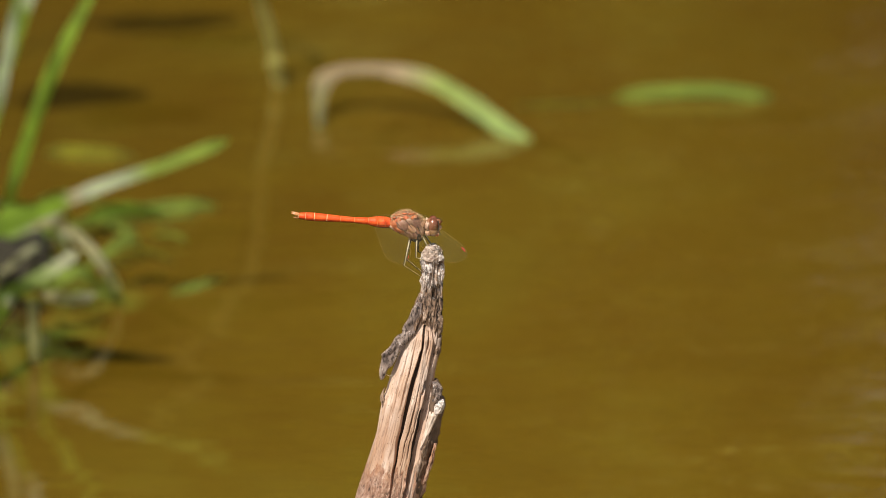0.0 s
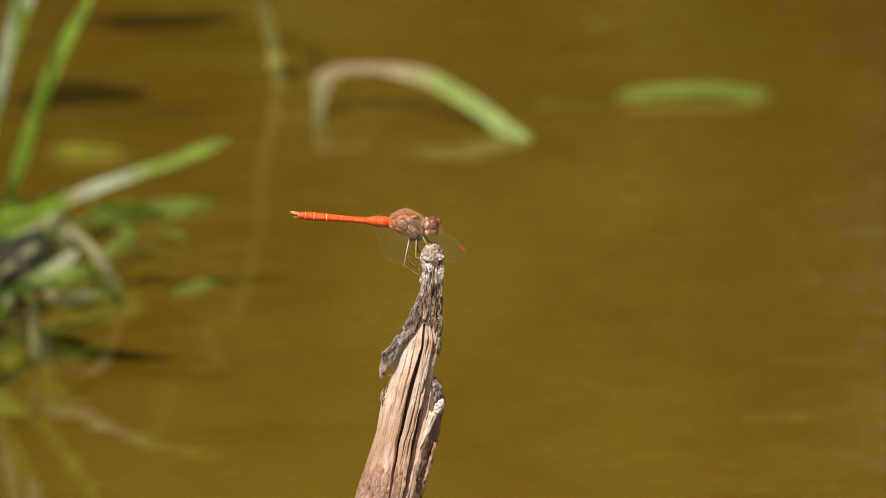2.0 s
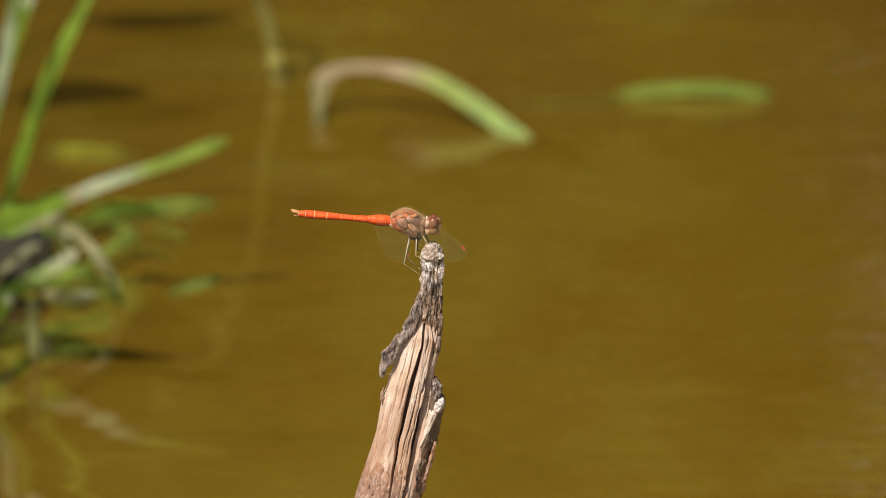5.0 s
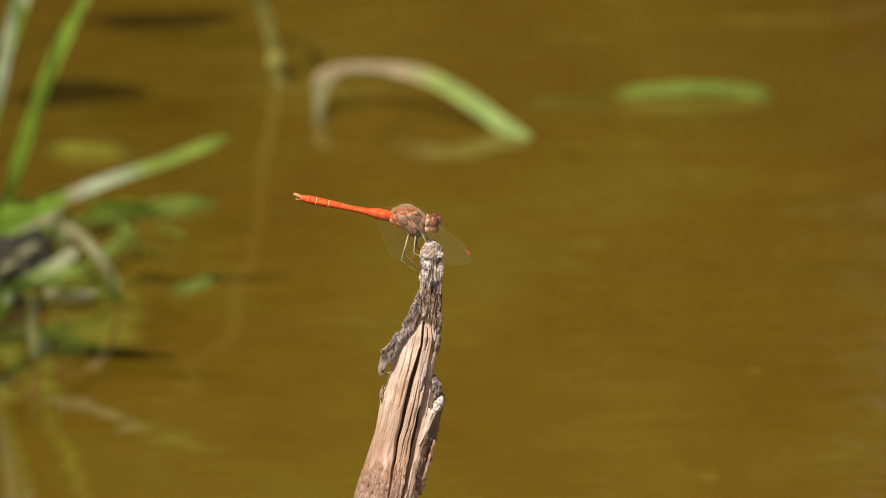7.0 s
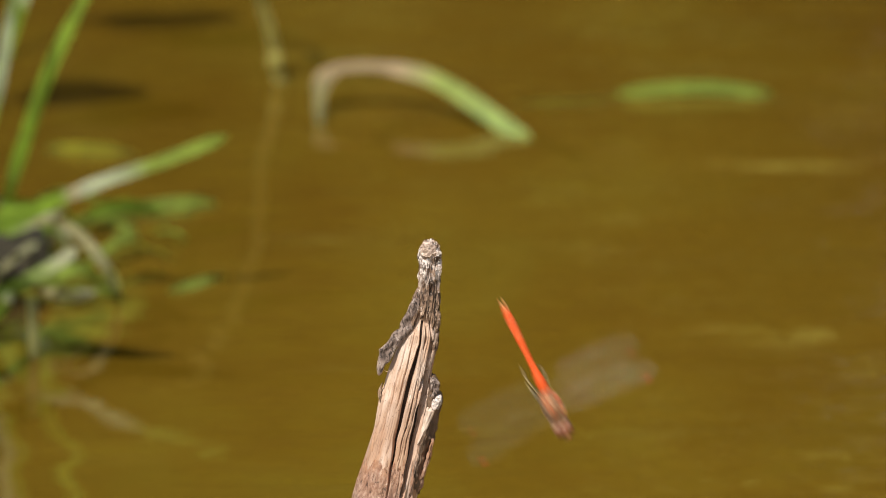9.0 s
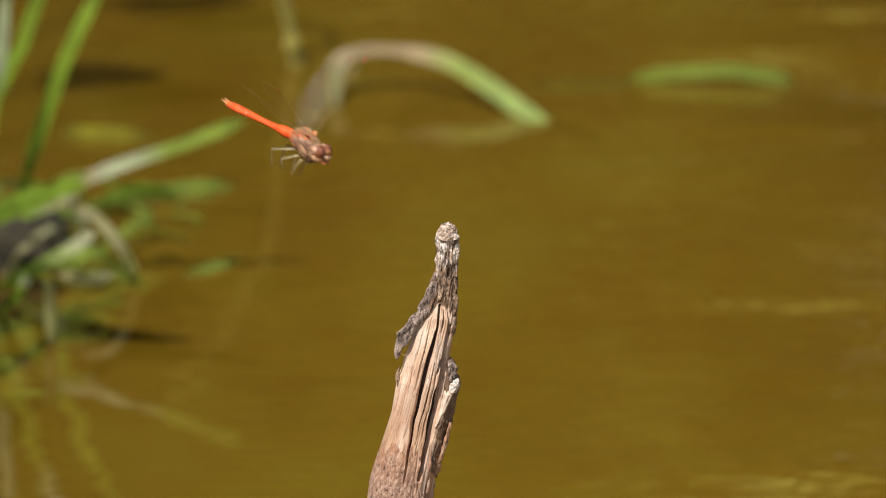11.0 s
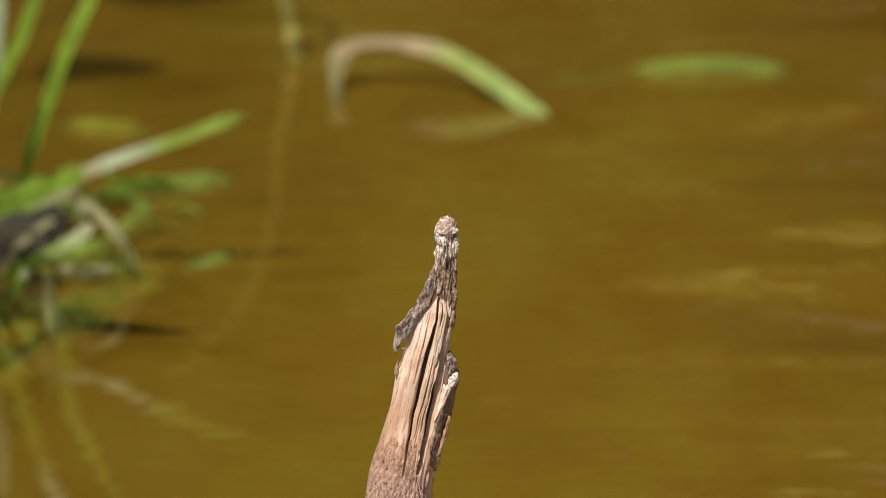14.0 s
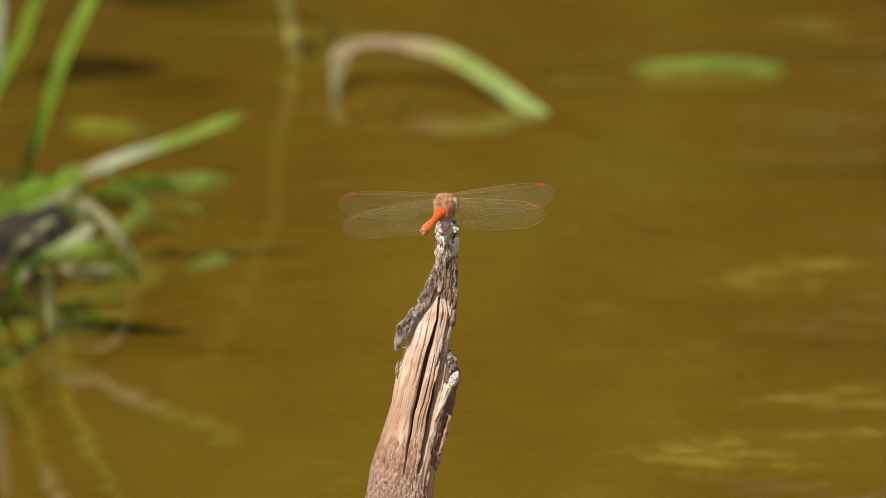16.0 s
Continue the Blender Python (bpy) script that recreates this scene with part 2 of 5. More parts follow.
def water_material():
    m, t, b = material("murky_pond_water", 0.03)
    b.inputs["IOR"].default_value = 1.333
    b.inputs["Transmission Weight"].default_value = 1.0
    b.inputs["Base Color"].default_value = (0.92, 0.80, 0.55, 1)
    # wind roughens the open water, the grass shelters the rest
    place = t.nodes.new("ShaderNodeNewGeometry")
    across = t.nodes.new("ShaderNodeSeparateXYZ")
    t.links.new(place.outputs["Position"], across.inputs[0])
    shelter = node(t, "ShaderNodeMapRange")
    t.links.new(across.outputs[0], shelter.inputs[0])
    for k, value in enumerate((-0.07, 0.04, 0.4, 1.3)):
        shelter.inputs[k + 1].default_value = value
    chop = mixed(t, 1.0, noise_of(t, 24, 2.5, (0.8, 2.1, 1)), shelter.outputs[0], "MULTIPLY")
    bump(t, b, chop, 0.00045, 0.9)
    # silt hanging in the water scatters part of the light near the surface
    silt = t.nodes.new("ShaderNodeBsdfDiffuse")
    geo = t.nodes.new("ShaderNodeNewGeometry")
    spread_map = node(t, "ShaderNodeMapping", Scale=(1, 0.4, 1), Location=(0.9, 0.35, 0))
    t.links.new(geo.outputs["Position"], spread_map.inputs["Vector"])
    clouds = node(t, "ShaderNodeTexNoise", Scale=16.0, Detail=4.0, Roughness=0.55)
    t.links.new(spread_map.outputs[0], clouds.inputs["Vector"])
    load = ramp(t, clouds.outputs["Fac"], [(0.34, (0.113, 0.062, 0.004)), (0.5, (0.126, 0.075, 0.005)), (0.66, (0.136, 0.090, 0.007))])
    # the silt colour gets darker with growing y
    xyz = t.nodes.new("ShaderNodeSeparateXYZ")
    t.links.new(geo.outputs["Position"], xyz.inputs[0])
    y_tone = ramp(t, xyz.outputs[1], [(0.35, (1.12, 1.13, 1.1)), (0.58, (1.02, 1.02, 1.02)), (0.8, (0.88, 0.85, 0.8))])
    # darker at both x ends; on the grass side its shade is in the colour
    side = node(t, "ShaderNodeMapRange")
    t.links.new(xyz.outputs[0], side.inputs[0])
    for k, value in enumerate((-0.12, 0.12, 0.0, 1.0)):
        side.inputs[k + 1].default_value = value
    x_tone = ramp(t, side.outputs[0], [(0.0, (0.84, 0.85, 0.88)), (0.22, (0.93, 0.94, 0.95)), (0.45, (1, 1, 1)), (0.75, (1, 1, 1)), (0.93, (0.90, 0.88, 0.88))])
    load = mixed(t, 1.0, load, x_tone, "MULTIPLY")
    t.links.new(mixed(t, 1.0, load, y_tone, "MULTIPLY"), silt.inputs[0])
    gloss = node(t, "ShaderNodeBsdfGlossy", Roughness=0.03, Color=(1, 1, 1, 1))
    facing = node(t, "ShaderNodeFresnel", IOR=1.333)
    t.links.new(b.inputs["Normal"].links[0].from_socket, gloss.inputs["Normal"])
    t.links.new(b.inputs["Normal"].links[0].from_socket, facing.inputs["Normal"])
    murk = t.nodes.new("ShaderNodeMixShader")
    t.links.new(facing.outputs[0], murk.inputs[0])
    t.links.new(silt.outputs[0], murk.inputs[1])
    t.links.new(gloss.outputs[0], murk.inputs[2])
    mix = node(t, "ShaderNodeMixShader", Fac=0.8)
    t.links.new(b.outputs[0], mix.inputs[1])
    t.links.new(murk.outputs[0], mix.inputs[2])
    t.links.new(mix.outputs[0], t.nodes["Material Output"].inputs[0])
    return m


MUD, WATER = mud_material(), water_material()


def shell_material(name, dark, light, rough=0.35, scale=900):
    return grained(name, dark, light, scale, (1, 1, 1), rough, 0.00006)


def banded(name, main, main2, band, at, rough=0.5):
    """A body segment: its hind rim is a paler band, its underside darker."""
    m, t, b = material(name, rough)
    b.inputs["Specular IOR Level"].default_value = 0.28
    uv = t.nodes.new("ShaderNodeTexCoord")
    xyz = t.nodes.new("ShaderNodeSeparateXYZ")
    t.links.new(uv.outputs["UV"], xyz.inputs[0])
    c = ramp(t, noise_of(t, 1500, 5, (0.35, 1, 1)), [(0.3, main), (0.7, main2)])
    blots = ramp(t, noise_of(t, 520, 4, (0.5, 1, 1)), [(0.6, (0, 0, 0)), (0.72, (0.75, 0.75, 0.75))])
    c = mixed(t, blots, c, (0.34, 0.03, 0.012))
    keel = ramp(t, xyz.outputs[0], [(0.27, (0, 0, 0)), (0.30, (0.7, 0.7, 0.7)), (0.33, (0, 0, 0)), (0.67, (0, 0, 0)), (0.70, (0.7, 0.7, 0.7)), (0.73, (0, 0, 0))])
    c = mixed(t, keel, c, (0.22, 0.025, 0.01))
    c = mixed(t, ramp(t, xyz.outputs[1], [(at, (0, 0, 0)), (at + 0.02, (1, 1, 1))]), c, band)
    under = ramp(t, xyz.outputs[0], [(0.0, (0, 0, 0)), (0.33, (0, 0, 0)), (0.39, (1, 1, 1)), (0.61, (1, 1, 1)), (0.67, (0, 0, 0))])
    c = mixed(t, under, c, (0.10, 0.03, 0.015))
    t.links.new(c, b.inputs["Base Color"])
    bump(t, b, noise_of(t, 1800, 5), 0.00016)
    return m


SCARLET = banded("scarlet_segment", (0.60, 0.045, 0.008), (0.84, 0.135, 0.022), (0.84, 0.50, 0.25), 0.94)
SCARLET_FAINT = banded("scarlet_front_segment", (0.62, 0.05, 0.009), (0.85, 0.145, 0.025), (0.76, 0.27, 0.085), 0.96)
CHITIN = grained("red_brown_thorax", (0.05, 0.016, 0.008), (0.42, 0.17, 0.08), 900, (1, 1, 1), 0.35, 0.00018, (0.36, 0.17, 0.08))
HIDE = grained("mottled_thorax_shell", (0.045, 0.020, 0.012), (0.52, 0.25, 0.11), 800, (1, 1, 1), 0.5, 0.0005, (0.38, 0.20, 0.10))
AMBER = grained("amber_plate", (0.34, 0.12, 0.04), (0.80, 0.36, 0.13), 900, (1, 1, 1), 0.5, 0.0002, (0.26, 0.09, 0.035))
PLATE = grained("grey_tan_plate", (0.17, 0.09, 0.055), (0.66, 0.41, 0.26), 750, (1, 1, 1), 0.5, 0.0003, (0.22, 0.115, 0.07))
MAUVE = grained("mauve_brown_plate", (0.15, 0.07, 0.045), (0.50, 0.265, 0.17), 800, (1, 1, 1), 0.45, 0.0003, (0.20, 0.09, 0.055))
TANNED = grained("pale_tan_plate", (0.36, 0.20, 0.11), (0.84, 0.56, 0.36), 850, (1, 1, 1), 0.45, 0.0003, (0.46, 0.24, 0.13))
RUSSET = grained("orange_red_plate", (0.36, 0.08, 0.024), (0.80, 0.27, 0.085), 900, (1, 1, 1), 0.5, 0.0003, (0.42, 0.13, 0.045))
SCLERITE = grained("red_wing_base", (0.30, 0.045, 0.014), (0.78, 0.21, 0.07), 1500, (1, 1, 1), 0.5, 0.0003, (0.55, 0.30, 0.15))
DARK = shell_material("dark_chitin", (0.03, 0.02, 0.015), (0.09, 0.06, 0.04))
EYE = grained("red_brown_eye", (0.05, 0.012, 0.006), (0.18, 0.05, 0.022), 900, (1, 1, 1), 0.16, 0.00004, (0.21, 0.075, 0.038))
EYE_LOW = grained("pale_lower_eye", (0.10, 0.05, 0.02), (0.36, 0.19, 0.085), 700, (1, 1, 1), 0.25, 0.00002)
FACE = shell_material("pale_face", (0.34, 0.14, 0.08), (0.78, 0.56, 0.40), 0.5)
LEG = grained("yellow_and_dark_leg", (0.16, 0.11, 0.06), (0.88, 0.76, 0.48), 330, (1, 1, 1), 0.4, 0.00002)
VEIN = shell_material("brown_vein", (0.12, 0.09, 0.03), (0.26, 0.19, 0.08), 0.4)
VEIN_RED = shell_material("pale_brown_vein", (0.20, 0.13, 0.04), (0.34, 0.24, 0.09), 0.3)
CLASPER = shell_material("pale_orange_clasper", (0.5, 0.18, 0.06), (0.82, 0.44, 0.2))
STIGMA = shell_material("red_wing_mark", (0.20, 0.016, 0.008), (0.34, 0.03, 0.012), 0.6)
FUR = shell_material("fine_pale_hair", (0.48, 0.29, 0.14), (0.80, 0.58, 0.33), 0.6)


def membrane_material():
    """A film that lets nearly all light through and glints on its crinkles."""
    m, t, b = material("clear_wing_film", 0.5)
    b.inputs["Base Color"].default_value = (0.30, 0.46, 0.26, 1)
    bump(t, b, noise_of(t, 1300, 3), 0.0005)
    glint = node(t, "ShaderNodeBsdfGlossy", Roughness=0.06, Color=(0.6, 0.68, 0.58, 1))
    t.links.new(b.inputs["Normal"].links[0].from_socket, glint.inputs["Normal"])
    skin = node(t, "ShaderNodeMixShader", Fac=0.75)
    t.links.new(b.outputs[0], skin.inputs[1])
    t.links.new(glint.outputs[0], skin.inputs[2])
    clear = t.nodes.new("ShaderNodeBsdfTransparent")
    mix = node(t, "ShaderNodeMixShader", Fac=0.048)
    t.links.new(clear.outputs[0], mix.inputs[1])
    t.links.new(skin.outputs[0], mix.inputs[2])
    t.links.new(mix.outputs[0], t.nodes["Material Output"].inputs[0])
    return m


FILM = membrane_material()


# ---- mesh helpers ----
def mesh_of(name, verts, faces, mat, uvs=None, smooth=True):
    me = bpy.data.meshes.new(name)
    me.from_pydata([tuple(v) for v in verts], [], faces)
    me.materials.append(mat)
    if uvs is not None:
        layer = me.uv_layers.new(name="UVMap")
        for loop in me.loops:
            layer.data[loop.index].uv = uvs[loop.vertex_index]
    if smooth:
        for p in me.polygons:
            p.use_smooth = True
    me.update()
    return me


def thing(name, me, label, category, group="", kind=""):
    return tagged(new(name, me), label, category, group, kind)


def part(name, me, parent, label="", at=None):
    ob = new(name, me)
    ob.parent = parent
    if at is not None:
        ob.matrix_basis = at
    return tagged(ob, label)


def curve_through(points, steps):
    """Points along a smooth line through the given ones."""
    pts = [Vector(p) for p in points]
    pts = [2 * pts[0] - pts[1]] + pts + [2 * pts[-1] - pts[-2]]
    out = []
    for i in range(1, len(pts) - 2):
        a, b, c, d = pts[i - 1:i + 3]
        for k in range(steps):
            s = k / steps
            out.append(0.5 * (2 * b + (c - a) * s + (2 * a - 5 * b + 4 * c - d) * s * s + (3 * b - a - 3 * c + d) * s ** 3))
    out.append(pts[-2])
    return out


def tube(line, radii, segs=8, squash=1.0):
    """Verts, faces and uvs of a closed tube along a line; radii one a point."""
    verts, faces, uvs = [], [], []
    n = len(line)
    side = None
    for i, p in enumerate(line):
        d = (line[min(i + 1, n - 1)] - line[max(i - 1, 0)]).normalized()
        if side is None:
            side = d.orthogonal().normalized()
            ref = Vector((0, 0, 1)) if abs(d.z) < 0.9 else Vector((0, 1, 0))
            side = d.cross(ref).normalized()
        side = (side - d * side.dot(d)).normalized()
        up = side.cross(d)
        for k in range(segs):
            a = 2 * math.pi * k / segs
            verts.append(p + (up * math.cos(a) * squash + side * math.sin(a)) * radii[i])
            uvs.append((k / segs, i / (n - 1)))
    for i in range(n - 1):
        for k in range(segs):
            k2 = (k + 1) % segs
            faces.append((i * segs + k, i * segs + k2, (i + 1) * segs + k2, (i + 1) * segs + k))
    faces.append(tuple(reversed(range(segs))))
    faces.append(tuple((n - 1) * segs + k for k in range(segs)))
    return verts, faces, uvs


def joined(pieces):
    verts, faces, uvs = [], [], []
    for v, f, u in pieces:
        o = len(verts)
        verts += v
        uvs += u
        faces += [tuple(i + o for i in q) for q in f]
    return verts, faces, uvs


def ball(centre, size, rings=12, segs=18, lumps=0.0, seed=0.0):
    """A lumpy ellipsoid."""
    c, verts, faces, uvs = Vector(centre), [], [], []
    for i in range(rings + 1):
        a = math.pi * i / rings
        for k in range(segs):
            b = 2 * math.pi * k / segs
            d = Vector((math.cos(a), math.sin(a) * math.cos(b), math.sin(a) * math.sin(b)))
            s = 1 + lumps * noise.noise(d * 2.3 + Vector((seed, seed * 2, 0)))
            verts.append(c + Vector((d.x * size[0], d.y * size[1], d.z * size[2])) * s)
            uvs.append((k / segs, i / rings))
    for i in range(rings):
        for k in range(segs):
            k2 = (k + 1) % segs
            faces.append((i * segs + k, (i + 1) * segs + k, (i + 1) * segs + k2, i * segs + k2))
    return verts, faces, uvs


def stretch(table, s):
    """Linear look-up in rows (s, values...)."""
    if s <= table[0][0]:
        return table[0][1:]
    for a, b in zip(table, table[1:]):
        if s <= b[0]:
            w = (s - a[0]) / (b[0] - a[0])
            return tuple(x + (y - x) * w for x, y in zip(a[1:], b[1:]))
    return table[-1][1:]


# ---- pond: bed, banks and water ----
def spread(near, step, far, growth):
    """Coordinates dense in near=(from, to), wider and wider out to far."""
    n = int((near[1] - near[0]) / step)
    mid = [near[0] + (near[1] - near[0]) * i / n for i in range(n + 1)]
    up, down, d = [mid[-1]], [mid[0]], step
    while up[-1] < far:
        d *= growth
        up.append(up[-1] + d)
        down.append(down[-1] - d)
    return down[:0:-1] + mid + up[1:]


def sheet(name, xs, ys, height, mat):
    verts = [(x, y, height(x, y)) for y in ys for x in xs]
    w = len(xs)
    faces = [(j * w + i, j * w + i + 1, (j + 1) * w + i + 1, (j + 1) * w + i) for j in range(len(ys) - 1) for i in range(w - 1)]
    return mesh_of(name, verts, faces, mat)


def ground_height(x, y):
    r = math.hypot(x / 9.0, (y - 3.2) / 5.6)  # the pond's oval shore at r = 1
    if r < 1:
        deep = -0.045 - 0.5 * max(0.0, (y - 1.6) / 7) * (1 - r)
        return deep + 0.004 * noise.noise((x * 6, y * 6, 0)) + 0.002 * noise.noise((x * 31, y * 31, 5))
    rise = min(1.0, (r - 1) * 2.2)
    return -0.045 + 0.42 * rise * rise * (3 - 2 * rise) + 0.05 * rise * noise.noise((x * 0.8, y * 0.8, 3))


ground = thing("ground", sheet("ground", spread((-0.5, 0.5), 0.012, 300, 1.22), spread((0.1, 1.1), 0.012, 300, 1.22), ground_height, MUD),
               "brown muddy pond bed with grassy banks", "ground", kind="structure")


def ripple(x, y):
    """Small wind ripples, longer than they are deep, dying out far away."""
    z = 0.0
    for kx, ky, a, ph in ((14, 95, 0.00010, 0.3), (-20, 140, 0.00007, 1.9), (20, 70, 0.00009, 4.0), (6, 41, 0.00022, 2.2), (-7, 28, 0.0003, 5.1), (30, 190, 0.00003, 0.9)):
        z += a * math.sin(kx * x + ky * y + ph + 2.2 * noise.noise((x * 5, y * 5, kx)))
    patch = 0.6 + 0.8 * noise.noise((x * 3.1, y * 3.1, 9))
    calm = min(1.0, max(0.0, (x - 0.05) / 0.08))  # the open side is more ruffled
    return (0.55 + 1.85 * calm) * z * max(0.1, patch) * (1.0 if abs(x) < 3 and abs(y) < 3 else 0.4)


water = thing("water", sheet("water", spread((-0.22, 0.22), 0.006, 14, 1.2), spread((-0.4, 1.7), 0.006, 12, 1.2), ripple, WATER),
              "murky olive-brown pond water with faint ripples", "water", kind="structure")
water.visible_shadow = False

# ---- far bank woods, mirrored in the water ----
def far_woods():
    rng = random.Random(8)
    verts, faces, pale = [], [], []
    for k in range(30000):
        a = rng.uniform(-1.3, 1.3)
        d = rng.uniform(11.5, 17) if k < 18000 else rng.uniform(17, 19)
        x, y = d * math.sin(a) * 1.2, d * math.cos(a)
        top = 8.5 + 1.8 * noise.noise((x * 0.5, y * 0.3, 1))
        z = 0.3 + top * rng.random() ** 0.9
        c, s = Vector((x, y, z)), rng.uniform(0.2, 0.5) * (1 if k < 18000 else 2.2)
        u = Vector((rng.uniform(-1, 1), rng.uniform(-1, 1), rng.uniform(-1, 1))).normalized()
        v = u.orthogonal().normalized()
        climb, bearing = z / (y - 0.6), x / (y + 3.86)
        edge = 0.6 * s / (y + 3.86)
        if bearing + edge > 0.0406 + 0.003 * noise.noise((z * 3, 2, 0)) and bearing - edge < 0.07 and 0.252 - edge < climb < 0.2715 + edge + 0.004 * noise.noise((x * 4, 5, 0)):
            continue  # a gap with the sky between two crowns
        # a sunlit crown is painted in: leaves in this bearing take a paler colour
        pale.append(int(0.0095 < bearing + 0.003 * noise.noise((z * 1.3, 4, 1)) < 0.0175))
        o = len(verts)
        verts += [c + u * s, c + v * s * 0.5, c - u * s, c - v * s * 0.5 + u.cross(v) * s * 0.2]
        faces.append((o, o + 1, o + 2, o + 3))
    made = []
    # noise puts sunlit patches and dark gaps into both foliage colours
    for name, low, mid, high in (("tree_foliage", (0.010, 0.014, 0.003), (0.05, 0.055, 0.008), (0.34, 0.34, 0.05)), ("sunlit_foliage", (0.05, 0.055, 0.008), (0.24, 0.25, 0.04), (0.55, 0.56, 0.09))):
        m, t, b = material(name, 0.6)
        t.links.new(ramp(t, noise_of(t, 1.4, 5), [(0.43, low), (0.51, mid), (0.58, high)]), b.inputs["Base Color"])
        made.append(m)
    me = mesh_of("far_woods", verts, faces, made[0], smooth=False)
    me.materials.append(made[1])
    me.polygons.foreach_set("material_index", pale)
    return me


thing("far_woods", far_woods(), "dark green trees along the far bank", "trees", kind="stuff")


# ---- the dead branch stub ----
# outline down its length, each row: left x, z, right x, z
STUB = [
    (-0.00171, 0.15113, 0.00037, 0.15113), (-0.00254, 0.15027, 0.00120, 0.15027), (-0.00309, 0.14883, 0.00189, 0.14884), (-0.00323, 0.14711, 0.00231, 0.14712), (-0.00310, 0.14424, 0.00245, 0.14425),
    (-0.00324, 0.13994, 0.00231, 0.13994), (-0.00421, 0.13707, 0.00231, 0.13707), (-0.00601, 0.13276, 0.00217, 0.13276), (-0.00698, 0.12845, 0.00203, 0.12845), (-0.00754, 0.12557, 0.00161, 0.12557),
    (-0.00879, 0.12269, 0.00106, 0.12270), (-0.01032, 0.11838, 0.00009, 0.11838), (-0.01143, 0.11478, -0.00019, 0.11478), (-0.01269, 0.11118, -0.00005, 0.11118), (-0.01408, 0.10397, -0.00033, 0.10397),
    (-0.01618, 0.09675, -0.00131, 0.09676), (-0.01813, 0.08953, -0.00270, 0.08954), (-0.01925, 0.08520, -0.00353, 0.08520),
    (-0.0245, 0.0550, -0.0060, 0.0550), (-0.0300, 0.0100, -0.0090, 0.0100), (-0.0340, -0.0600, -0.0100, -0.0600)]
STUB_ROWS = [(-a[1], (a[0] + a[2]) / 2, (a[2] - a[0]) / 2) for a in STUB]
# splits down the face: rows x, z, half width, depth
SPLIT_LONG = [(-0.00241, 0.13132, 0.0004, 0.0018), (-0.00282, 0.12557, 0.0004, 0.0014), (-0.00449, 0.11910, 0.00075, 0.0042), (-0.00630, 0.11262, 0.0008, 0.0045), (-0.00783, 0.10685, 0.0006, 0.0042),
              (-0.00881, 0.10253, 0.0005, 0.0030), (-0.00964, 0.09820, 0.0004, 0.0016), (-0.01020, 0.09242, 0.0003, 0.0008), (-0.01104, 0.08664, 0.0003, 0.0003)]
SPLIT_SHORT = [(-0.00088, 0.11982, 0.0003, 0.0006), (-0.00172, 0.11262, 0.0009, 0.0060), (-0.00283, 0.10830, 0.0011, 0.0075), (-0.00367, 0.10397, 0.0010, 0.0075),
               (-0.00478, 0.09892, 0.0009, 0.0065), (-0.00617, 0.09242, 0.0007, 0.0045), (-0.00743, 0.08737, 0.0005, 0.0022)]
SPLIT_TOP = [(0.00023, 0.13132, 0.0002, 0.0003), (-0.00005, 0.12557, 0.0004, 0.0022), (-0.00116, 0.11982, 0.0004, 0.0022), (-0.00283, 0.11406, 0.0002, 0.0006)]
FINE = [
    [(-0.00615, 0.12557, 0.0001, 0.0002), (-0.00810, 0.11838, 0.00018, 0.0009), (-0.01061, 0.10829, 0.0001, 0.0002)],
    [(-0.00435, 0.12845, 0.0001, 0.0002), (-0.00616, 0.11982, 0.00018, 0.0008), (-0.00866, 0.10974, 0.0001, 0.0002)],
    [(-0.00921, 0.11694, 0.0001, 0.0002), (-0.01144, 0.10685, 0.00018, 0.0008), (-0.01312, 0.09820, 0.0001, 0.0002)],
    [(-0.00338, 0.11694, 0.0001, 0.0003), (-0.00533, 0.10830, 0.0002, 0.0012), (-0.00839, 0.09676, 0.0001, 0.0002)],
    [(-0.00227, 0.11766, 0.0001, 0.0003), (-0.00422, 0.10902, 0.0002, 0.0012), (-0.00672, 0.09820, 0.0001, 0.0002)],
    [(0.00078, 0.12845, 0.0001, 0.0003), (0.00023, 0.12413, 0.0002, 0.0010), (-0.00130, 0.11838, 0.0001, 0.0002)],
    [(-0.01060, 0.11838, 0.0001, 0.0002), (-0.01255, 0.10829, 0.00015, 0.0006), (-0.01478, 0.09820, 0.0001, 0.0002)],
    [(-0.00102, 0.12989, 0.0001, 0.0003), (-0.00130, 0.12701, 0.0003, 0.0016), (-0.00199, 0.12413, 0.0001, 0.0002)]]
SPLITS = [[(-z, x, w, d) for x, z, w, d in rows] for rows in (SPLIT_LONG, SPLIT_SHORT, SPLIT_TOP, *FINE)]


